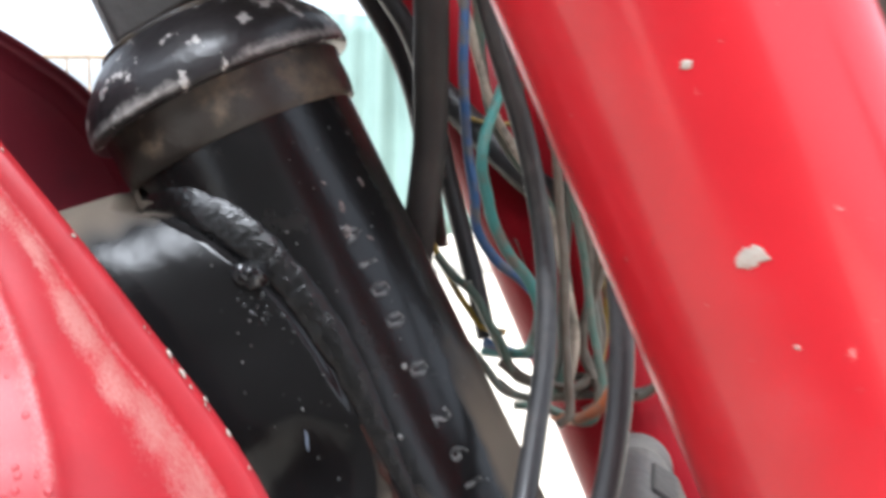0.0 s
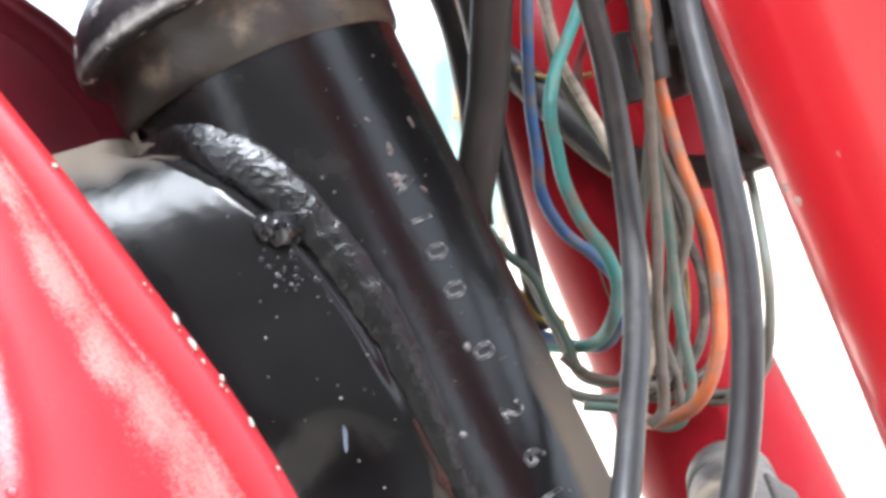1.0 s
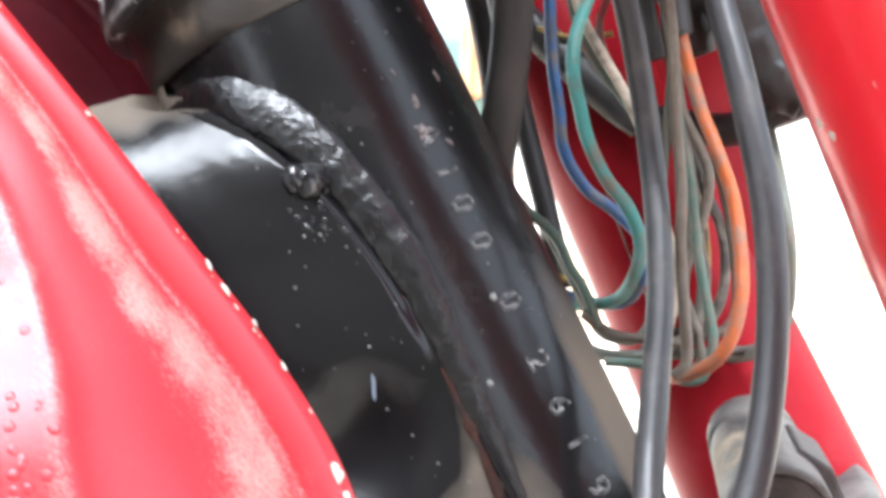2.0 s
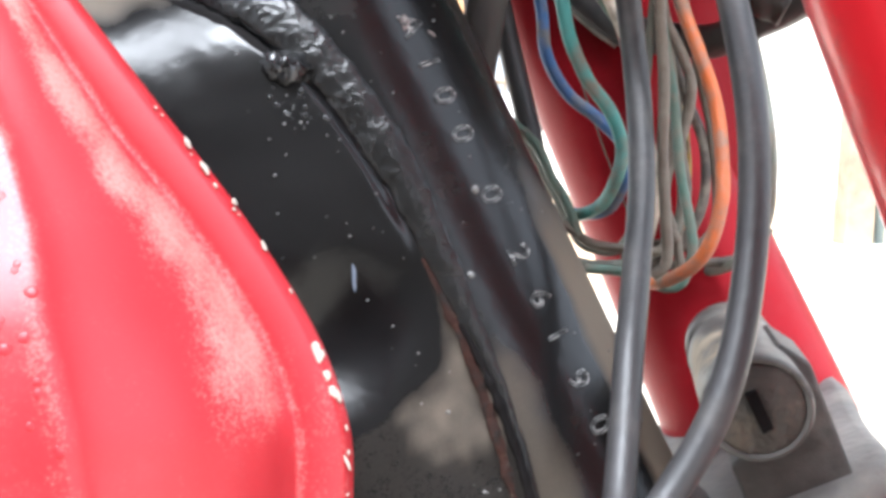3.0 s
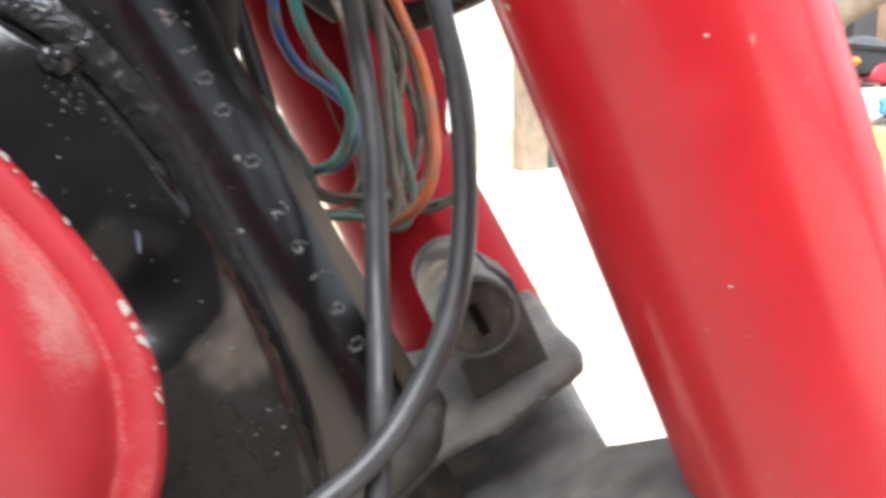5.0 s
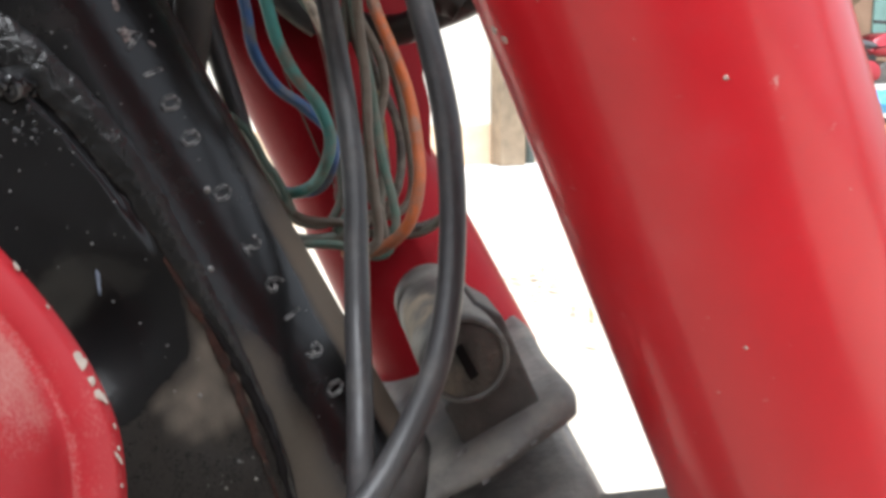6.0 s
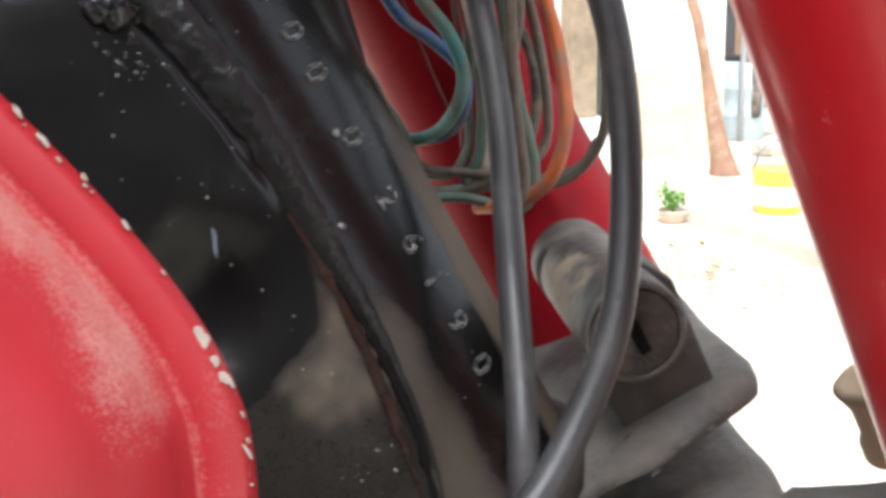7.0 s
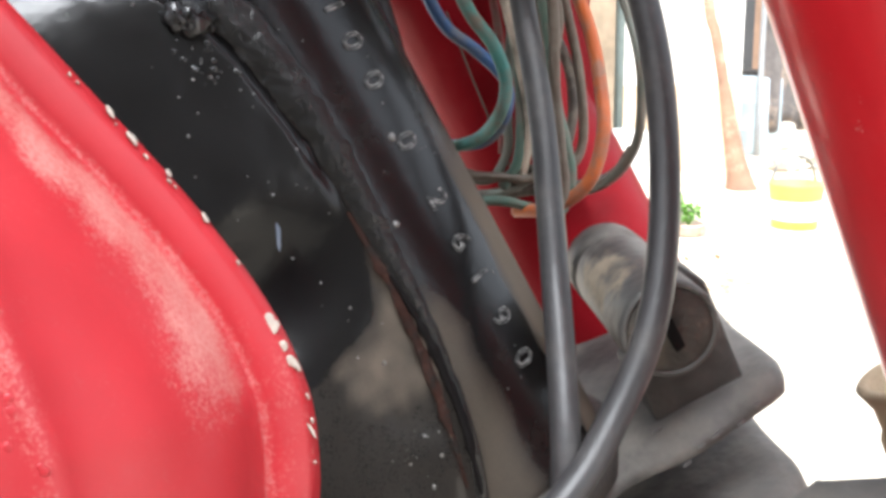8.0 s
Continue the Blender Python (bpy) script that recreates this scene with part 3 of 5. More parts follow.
def tank_half(front, sign):
    bm = bmesh.new()
    lay = bm.verts.layers.float.new("dust")
    loop = round_outline(front + REST, 8)
    centre = Vector((175.0, 22.0))
    columns = []
    for a, b in loop:
        e = Vector((a, b))
        way = centre - e
        reach = way.length
        far = crease_in(a, b)
        lip = min(9.0, 0.43 * far)
        tall = 47.0 + 24.5 * smoothstep(0.0, 40.0, far)
        line = [(lip * w, h) for w, h in LIP]
        line += [(lip + (far - lip) * f, 48.7 + (tall - 48.7) * g) for f, g in SIDE]
        line += [(far + w, tall + g) for w, g in FLANK]
        column = []
        for w, h in line:
            p = e + way / reach * (min(w, reach * 0.96 * (w / 134.0)) if w > 60 else w)
            vert = bm.verts.new(at(p.x, p.y, sign * (h + 0.3 * noise.noise(Vector((p.x * 0.05, p.y * 0.05, 1))))))
            ragged = noise.noise(Vector((p.x * 0.09, p.y * 0.11, 5)))
            streak = smoothstep(lip - 1.0, lip + 1.2, w + ragged) * smoothstep(lip + 0.44 * (far - lip), lip + 0.2 * (far - lip), w + 3 * ragged) * smoothstep(-56, -46, p.y + 3 * ragged)
            # pale crease line: some dust, and a highlight put into the colour
            crease_sheen = 0.36 * smoothstep(far - 1.6, far - 0.1, w) * smoothstep(far + 2.2, far + 0.6, w)
            groove = max(0.4 * smoothstep(0.68, 0.8, w / lip) * smoothstep(1.05, 0.9, w / lip), 0.2 * smoothstep(1.0, 0.8, w / lip) * smoothstep(-25, -55, p.y))
            upper = (0.06 + 0.04 * smoothstep(-25, 50, p.y)) * smoothstep(far - 1, far + 6, w) + 0.05 * smoothstep(lip, lip + 2, w)
            vert[lay] = max(0.0, max(0.8 * streak, crease_sheen, groove) * (0.8 + 0.4 * noise.noise(Vector((p.x * 0.2, p.y * 0.2, 2)))) + upper) * (1.0 if sign > 0 else 0.15)
            column.append(vert)
        columns.append(column)
    for a, b in zip(columns, columns[1:] + columns[:1]):
        for k in range(len(a) - 1):
            bm.faces.new((a[k], b[k], b[k + 1], a[k + 1]))
    bm.faces.new([column[-1] for column in columns])
    bmesh.ops.remove_doubles(bm, verts=bm.verts[:], dist=0.00005)
    return bm


tank = part("fuel_tank", tank_half(FRONT, 1), MAT["tank_red"], bike, "red fuel tank with dusty streaks, blisters and chipped seam")
far_half = part("tank_side", tank_half(FAR_FRONT, -1), MAT["tank_red_shaded"], tank, "inner face of the fuel tank with its shade painted as dull maroon")
for half in (tank, far_half):
    shell = half.modifiers.new("shell", "SOLIDIFY")
    shell.thickness, shell.offset = 0.0012, 0
roof_bm = bmesh.new()
roof_line = round_outline([(84.0, 134.0), (120.0, 158.0), (220.0, 135.0), (320.0, 80.0), (352.0, 10.0), (330.0, -60.0), (200.0, 30.0)], 6)[:30]
roof_rows = [[roof_bm.verts.new(at(a, b + 14 * (1 - (h / 47) ** 2), h)) for h in (-47, -36, -24, -12, 0, 12, 24, 36, 47)] for a, b in roof_line]
for a, b in zip(roof_rows, roof_rows[1:]):
    for k in range(8):
        roof_bm.faces.new((a[k], a[k + 1], b[k + 1], b[k]))
part("tank_top", roof_bm, MAT["tank_red"], tank, "rounded red top of the fuel tank")
seam = spline([at(u, v, 47.0) for u, v in FRONT], 30)
for k in range(22):
    i = int(len(seam) * (0.12 + 0.84 * rng.random()))
    p, along = seam[i], (seam[i + 1] - seam[i - 1]).normalized()
    size = rng.choice((0.0002, 0.0003, 0.0003, 0.0004, 0.0006))
    chips = bmesh.new()
    flake(chips, p + OUT * 0.00115 - FORE * rng.uniform(0.0, 0.0005), OUT + FORE * 0.5, along, size * rng.uniform(0.7, 1.8), size * 0.6, k + 40)
    part("paint_chip", chips, MAT["bare_primer"], tank, "pale bare chip in the red seam")
for k, (u, v, long, wide) in enumerate(((25.3, -46.6, 0.0016, 0.0011), (25.4, -50.4, 0.0008, 0.0006), (25.6, -53.0, 0.0010, 0.0006), (27.0, -20.5, 0.0006, 0.0003), (29.6, -9.5, 0.0011, 0.0003), (25.8, -28.5, 0.0008, 0.0003), (28.2, -63.6, 0.0012, 0.0003))):
    big = bmesh.new()
    flake(big, at(u + 0.1, v, 48.2), OUT, UP, long, wide, k + 2)
    part("paint_chip", big, MAT["bare_primer"], tank, "large pale chip in the red seam")
skin = bmesh.new()
skin.from_mesh(tank.data)
tree = BVHTree.FromBMesh(skin)
skin.free()


def on_tank(u, v):
    """The place on the tank's near side and the way it faces there."""
    base = ORIGIN[tank.name]
    hit, normal, _, _ = tree.ray_cast(at(u, v, 200) - base, -OUT)
    return hit + base, normal if normal.dot(OUT) > 0 else -normal


for k, (u, v, long, wide) in enumerate(((69.0, -44.0, 0.0024, 0.0007), (69.8, -41.4, 0.0011, 0.0005), (66.0, -36.0, 0.0006, 0.0004))):
    p, facing = on_tank(u, v)
    bare = bmesh.new()
    flake(bare, p + facing * 0.0006, facing, UP, long, wide, k + 11)
    part("paint_chip", bare, MAT["bare_primer"], tank, "pale bare chip in the red paint")
for k in range(84):
    u, v = rng.uniform(53, 74), rng.uniform(-44, 8)
    if k % 2:
        u, v = rng.gauss(62, 3.6), rng.gauss(-23, 6)
    p, facing = on_tank(u, v)
    blister = bmesh.new()
    lump(blister, p + facing * 0.00055, rng.uniform(0.0005, 0.00095), facing, 0.2, 0.3, k)
    part("paint_blister", blister, MAT["tank_red"], tank)

# fork covers, the far one with its headlamp bracket
NEAR, NEAR_WAY = Vector((0.0595, 0.1553, 0.7687)), Vector((-0.4028, 0.0051, 0.9153))
FAR = Vector((0.0486, 0.3017, 0.7441))
near_cover = part("fork_cover", lathe(NEAR, NEAR_WAY, [(-0.20, 0.0259), (-0.199, 0.0262), (-0.05, 0.0259), (0.10, 0.0259), (0.2, 0.0259)], 96), MAT["fork_red"], bike, "glossy red painted fork cover tube")
FAR_WAY = (UP * 0.12 + FORE * 0.0035).normalized()
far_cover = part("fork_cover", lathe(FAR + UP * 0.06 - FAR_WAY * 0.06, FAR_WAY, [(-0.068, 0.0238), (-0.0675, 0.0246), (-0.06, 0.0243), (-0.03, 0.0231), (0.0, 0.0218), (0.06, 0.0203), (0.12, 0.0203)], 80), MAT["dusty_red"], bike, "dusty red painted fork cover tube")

for k, (place, size) in enumerate((((0.0412, 0.1315, 0.7855), 0.0020), ((0.0319, 0.1310, 0.8108), 0.0008), ((0.0268, 0.1545, 0.7788), 0.0008), ((0.0477, 0.1310, 0.7734), 0.0004), ((0.0563, 0.1352, 0.7350), 0.0003), ((0.0262, 0.1568, 0.7802), 0.0008))):
    place = Vector(place)
    foot = NEAR + NEAR_WAY * (place - NEAR).dot(NEAR_WAY)
    facing = (place - foot).normalized()
    chip = bmesh.new()
    flake(chip, foot + facing * 0.0259, facing, NEAR_WAY.cross(facing), size, size * 0.75, k + 20)
    part("paint_chip", chip, MAT["bare_primer"], near_cover, "pale bare chip in the red paint")
part("seam_line", tube([(0.0209, 0.2816, 0.7741), (0.0276, 0.2784, 0.7553), (0.0353, 0.2752, 0.7360)], 0.00022, 6, 6), MAT["wire_brown"], far_cover, "thin pale wire stretched along the cover")
# headlamp bracket on the far cover
ear = plate(round_outline([(-72, -66), (-90, -48), (-98, -30), (-120, -14), (-142, 20), (-142, 62), (-105, 78), (-72, 40)], 6), -41, -38.5, lambda a, b, z: at(a, b, z), 0.6)
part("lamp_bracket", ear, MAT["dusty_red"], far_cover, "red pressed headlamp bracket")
# lower clamp and the steering lock
clamp_outline = round_outline([(-19, 19), (-36, 26.3), (-52.5, 33.2), (-58.5, 30.0), (-62.7, 19.7), (-69, 2), (-83, -32), (-86, -60), (-60, -78), (-30, -60), (10, -35), (30, 0), (8, 22)], 6)
bracket = part("lock_bracket", plate(clamp_outline, -114.5, -107.5, lambda a, b, z: at(a, z, b + (-107.5 - z) * 1.35 * smoothstep(-60, -26, a) * smoothstep(8, 20, b)), 2.6), MAT["dusty_iron"], bike, "dust-covered cast iron bracket under the lock")
scuffs = ((-54.0, 33.0, -109.6), (-48.0, 34.0, -111.6), (-38.0, 33.0, -112.2), (-34.5, 32.2, -112.6), (-30.0, 32.6, -113.4), (-31.0, 24.6, -108.4), (-43.0, 34.3, -112.4))
for k, (u, h, v) in enumerate(scuffs):
    scuff = bmesh.new()
    flake(scuff, at(u, v, h + 0.1), OUT - UP * 0.25 * (v < -115), FORE, 0.0008 + 0.0003 * (k % 3), 0.0003, k + 70)
    part("scuff", scuff, MAT["worn_metal"], bracket, "bright scuffed edge of bare iron")
arm_outline = round_outline([(-10, 30), (-16, 58), (-44, 80), (-54, 95), (-67, 100), (-80, 96), (-84, 84), (-68, 70), (-56, 57), (-50, 46.5), (-46.8, 39.5), (-47.3, 35), (-51.5, 30.5), (-55.5, 24), (-62, 6), (-80, -40), (-76, -80), (-40, -90), (-8, -60), (18, -20), (14, 12)], 6)
part("lower_clamp", plate(arm_outline, -144, -129.5, lambda a, b, z: at(a, z, b), 3.5), MAT["dusty_iron"], bike, "dusty grey-brown lower fork clamp")
part("upper_clamp", plate(round_outline([(8, 30), (-14, 70), (-50, 122), (-84, 122), (-92, 90), (-84, 0), (-92, -80), (-70, -100), (-44, -90), (2, -30), (12, 0)], 6), 100, 116, lambda a, b, z: at(a, z, b), 3.0), MAT["dusty_iron"], bike, "dusty upper fork clamp")
part("stem", lathe(HEAD, UP, [(s / 1000, r / 1000) for s, r in ((-132, 24), (-116, 24), (-112, 26), (-110, 26))], 48), MAT["greasy"], bike, "dark steering stem")
spool_at = at(-79.5, -133.5, 34)
part("cable_guide", lathe(spool_at, UP, [(0.82 * s / 1000, r / 1000) for s, r in ((-11.5, 7.0), (-10, 8.6), (-6, 8.4), (-3, 7.2), (4, 7.0), (7.5, 8.0), (9.5, 8.6), (10.5, 7.6), (10.0, 6.0), (2, 5.6))], 32), MAT["dried_mud"], bike, "dusty brown spool-shaped bush")
part("guide_arm", tube([at(-85, -129.5, 34), at(-100, -130, 36), at(-108, -140, 48), at(-100, -150, 70), at(-80, -152, 92)], 0.004, 10, 6), MAT["dusty_iron"], bike)
FACE, BACK = Vector((0.0396, 0.2016, 0.7159)), Vector((0.0512, 0.2547, 0.7162))
lock_way = (FACE - BACK).normalized()
length = (FACE - BACK).length
side_way = Vector((-1, 0, 0)) - lock_way * Vector((-1, 0, 0)).dot(lock_way)
side_way.normalize()
over_way = side_way.cross(lock_way)
over_way = over_way if over_way.z > 0 else -over_way
sleeve = [(0.0, 0.0085), (0.0008, 0.0094), (0.010, 0.0096), (0.0106, 0.0084), (0.0120, 0.0082), (0.0128, 0.0093)] + [(0.0135 + 0.0008 * k, 0.0093) for k in range(47)] + [(length - 0.0015, 0.0093), (length - 0.0005, 0.0089), (length - 0.0004, 0.0082), (length - 0.0012, 0.0079)]
barrel_bm = lathe(BACK, lock_way, sleeve, 96)
lay = barrel_bm.verts.layers.float.new("dust")
for vert in barrel_bm.verts:
    q = vert.co - BACK
    along, turn = q.dot(lock_way), math.degrees(math.atan2(q.dot(over_way), q.dot(side_way)))
    thick = 0.95 + 0.7 * noise.noise(vert.co * 170) + 0.4 * noise.noise(vert.co * 600) - 0.7 * ((turn - 26) / 36) ** 2 - 0.55 * ((along - 0.032) / 0.012) ** 2
    vert[lay] = max(0.0, min(0.85, thick)) + 0.22 * smoothstep(20, 80, turn) * (turn < 150)
lock = part("steering_lock", barrel_bm, MAT["lock_metal"], bike, "dusty grey barrel of the steering lock with dried mud")
part("lock_face", lathe(FACE - lock_way * 0.0014, lock_way, [(0, 0.0080), (0.0006, 0.0079), (0.0009, 0.0074), (0.0009, 0.001)], 48), MAT["lock_face"], lock, "scratched dark round lock face")

BLOCK_FOOT = at(-32.5, -107.5, 22.6)
BLOCK_WAY = (at(-50.8, -107.5, 29.1) - BLOCK_FOOT).normalized()
block = slab([(0, -1.0), (19.4, -1.0), (21.0, 21.0), (17.5, 26.5), (11.5, 23.0), (5.5, 13.0), (3.0, 10.0), (0.4, 9.0)], -19, 0, lambda a, b, z: BLOCK_FOOT + BLOCK_WAY * (a / 1000) + UP * (b / 1000) + lock_way * (z / 1000), 0.0007, 2)
part("lock_block", block, MAT["dark_iron"], lock, "square dusty housing of the lock", smooth=False)
slot_mid = FACE + lock_way * 0.0
slot_turn = Matrix((FORE, UP, -lock_way)).transposed()
part("key_slot", box(slot_mid - Vector((0.0011, 0.0036, 0.0011)), slot_mid + Vector((0.0011, 0.0036, 0.0011)), 0.0002, turn=slot_turn), MAT["slot_dark"], lock, "dark narrow key slot", smooth=False)

# hoses, cables and wires
CABLE_A = [(0.0085, 0.229, 0.8420), (0.0125, 0.2332, 0.8255), (0.0205, 0.2400, 0.8000), (0.0250, 0.2400, 0.7740), (0.0240, 0.2270, 0.7530), (0.0202, 0.2125, 0.7360), (0.0176, 0.2035, 0.7262), (0.0155, 0.1955, 0.7150), (0.0133, 0.1881, 0.7037), (0.0118, 0.1845, 0.6930), (0.0080, 0.1780, 0.6780), (0.0020, 0.1700, 0.6620)]
CABLE_B = [(0.0300, 0.2350, 0.8350), (0.0329, 0.2293, 0.8119), (0.0362, 0.2187, 0.7884), (0.0380, 0.2084, 0.7657), (0.0362, 0.1998, 0.7440), (0.0306, 0.1915, 0.7232), (0.0214, 0.1866, 0.7075), (0.0092, 0.1814, 0.6955), (-0.0110, 0.1770, 0.6840), (-0.0300, 0.1740, 0.6700)]
part("control_cable", tube(CABLE_A, 0.0026, 16, 14), MAT["rubber"], bike, "black rubber-sheathed control cable")
part("control_cable", tube(CABLE_B, 0.0027, 16, 14), MAT["rubber"], bike, "black rubber-sheathed control cable curving to the lock")
HOSE = [(-0.0026, 0.243, 0.8650), (-0.0026, 0.2455, 0.8300), (-0.0029, 0.2506, 0.8066), (-0.0034, 0.2523, 0.7970), (-0.0060, 0.2550, 0.7774), (-0.010, 0.268, 0.752), (-0.018, 0.284, 0.728), (-0.028, 0.295, 0.70)]
part("wiring_sleeve", tube(HOSE, 0.0044, 16, 12), MAT["hose"], bike, "thick dull black wiring sleeve")
part("control_cable", tube([(-0.018, 0.282, 0.846), (-0.007, 0.285, 0.827), (0.002, 0.288, 0.790), (0.009, 0.286, 0.763), (0.013, 0.285, 0.745)], 0.0029, 12, 10), MAT["rubber"], bike, "black cable behind the steering head")
part("control_cable", tube([(-0.026, 0.291, 0.850), (-0.013, 0.295, 0.828), (-0.006, 0.298, 0.805), (-0.001, 0.30, 0.77)], 0.003, 12, 10), MAT["rubber"], bike, "black cable behind the steering head")
LOOP = [(-0.0004, 0.2960, 0.8161), (0.0066, 0.2925, 0.8087), (0.0143, 0.2885, 0.8009), (0.0236, 0.2848, 0.7921), (0.0302, 0.2842, 0.7874), (0.0421, 0.2842, 0.7850), (0.0514, 0.2776, 0.7842), (0.0572, 0.2704, 0.7872), (0.0625, 0.2609, 0.7901), (0.0680, 0.2500, 0.7945)]
part("wiring_sleeve", tube(LOOP, 0.0041, 18, 10), MAT["rubber"], bike, "black tube looping across the far fork cover")
part("trim_wire", tube([Vector(p) + Vector((-0.001, -0.0012, -0.0046)) for p in LOOP[:5]], 0.0005, 8, 8), MAT["bare_primer"], bike, "thin pale steel wire")
part("rubber_boot", tube([(0.0300, 0.2690, 0.8500), (0.0345, 0.2720, 0.8290), (0.0385, 0.2738, 0.8118), (0.0425, 0.2737, 0.8010)], lambda w: 0.0066 - 0.0026 * w**2, 18, 10, wobble=0.2), MAT["boot_rubber"], bike, "black wrinkled rubber connector boot")
part("rubber_boot", tube([(0.0390, 0.2571, 0.8411), (0.0440, 0.2596, 0.8200), (0.0480, 0.2605, 0.8090), (0.0525, 0.2601, 0.8000), (0.0575, 0.2591, 0.7935), (0.0620, 0.2575, 0.7905)], lambda w: 0.0068 - 0.002 * w**3, 18, 10, wobble=0.18), MAT["boot_rubber"], bike, "black wrinkled rubber boot bent towards the lamp")
part("rubber_boot", tube([(0.0215, 0.2590, 0.8720), (0.0250, 0.2565, 0.8450), (0.0290, 0.2545, 0.8230), (0.0325, 0.2545, 0.8060), (0.0334, 0.2545, 0.8030)], lambda w: 0.0042 - 0.0014 * w, 16, 10, wobble=0.15), MAT["boot_rubber"], bike, "dull black rubber boot over an orange wire")
part("connector", box((0.0270, 0.2640, 0.7990), (0.0310, 0.2700, 0.8150), 0.001, turn=Matrix.Rotation(radians(-14), 3, "Y")), MAT["boot_rubber"], bike, "small black plastic connector block", smooth=False)
part("wire", tube([(0.0360, 0.2700, 0.8400), (0.0352, 0.2710, 0.8180), (0.0360, 0.2700, 0.8000), (0.0372, 0.2690, 0.7850)], 0.0011, 8, 6), MAT["wire_dark"], bike, "thin dark wire")
BLUE = [(0.0060, 0.264, 0.875), (0.0060, 0.262, 0.845), (0.0055, 0.2590, 0.8200), (0.0067, 0.2620, 0.8000), (0.0085, 0.2620, 0.7878), (0.0092, 0.2575, 0.7785), (0.0143, 0.2590, 0.7704), (0.0210, 0.2585, 0.7652), (0.0262, 0.2545, 0.7590), (0.0262, 0.2540, 0.7516), (0.0248, 0.2630, 0.7450), (0.0198, 0.2730, 0.7430), (0.0125, 0.2820, 0.7440)]
TEAL = [(0.0270, 0.266, 0.872), (0.0210, 0.262, 0.835), (0.0165, 0.2600, 0.8180), (0.0116, 0.2570, 0.8048), (0.0100, 0.2515, 0.7957), (0.0114, 0.2498, 0.7877), (0.0130, 0.2492, 0.7810), (0.0169, 0.2497, 0.7731), (0.0220, 0.2498, 0.7665), (0.0248, 0.2499, 0.7590), (0.0240, 0.2512, 0.7522), (0.0228, 0.2620, 0.7457), (0.0190, 0.2740, 0.7424), (0.0122, 0.2830, 0.7412)]
ORANGE = [(0.0230, 0.258, 0.8700), (0.0255, 0.255, 0.8400), (0.0290, 0.252, 0.8200), (0.0330, 0.254, 0.8040), (0.0375, 0.2539, 0.7887), (0.0409, 0.2515, 0.7789), (0.0440, 0.2490, 0.7684), (0.0447, 0.2450, 0.7573), (0.0438, 0.2414, 0.7474), (0.0408, 0.2420, 0.7372), (0.0350, 0.2480, 0.7310), (0.0300, 0.258, 0.7290)]
GREY = [(0.0480, 0.300, 0.8300), (0.0560, 0.284, 0.8050), (0.0577, 0.2690, 0.7850), (0.0565, 0.2520, 0.7660), (0.0578, 0.2515, 0.7530), (0.0583, 0.2554, 0.7422), (0.0558, 0.2635, 0.7338), (0.0529, 0.2762, 0.7293), (0.0453, 0.2860, 0.7291), (0.036, 0.285, 0.729)]
part("wire", tube(BLUE, 0.0014, 12, 12), MAT["wire_blue"], bike, "blue insulated wire")
part("wire", tube(TEAL, 0.0015, 12, 12), MAT["wire_teal"], bike, "faded turquoise wire")
part("wire", tube(ORANGE, 0.0015, 12, 12), MAT["wire_orange"], bike, "orange wire")
part("wire", tube(GREY, 0.0012, 12, 12), MAT["wire_sage"], bike, "dusty grey-green wire looping outward")
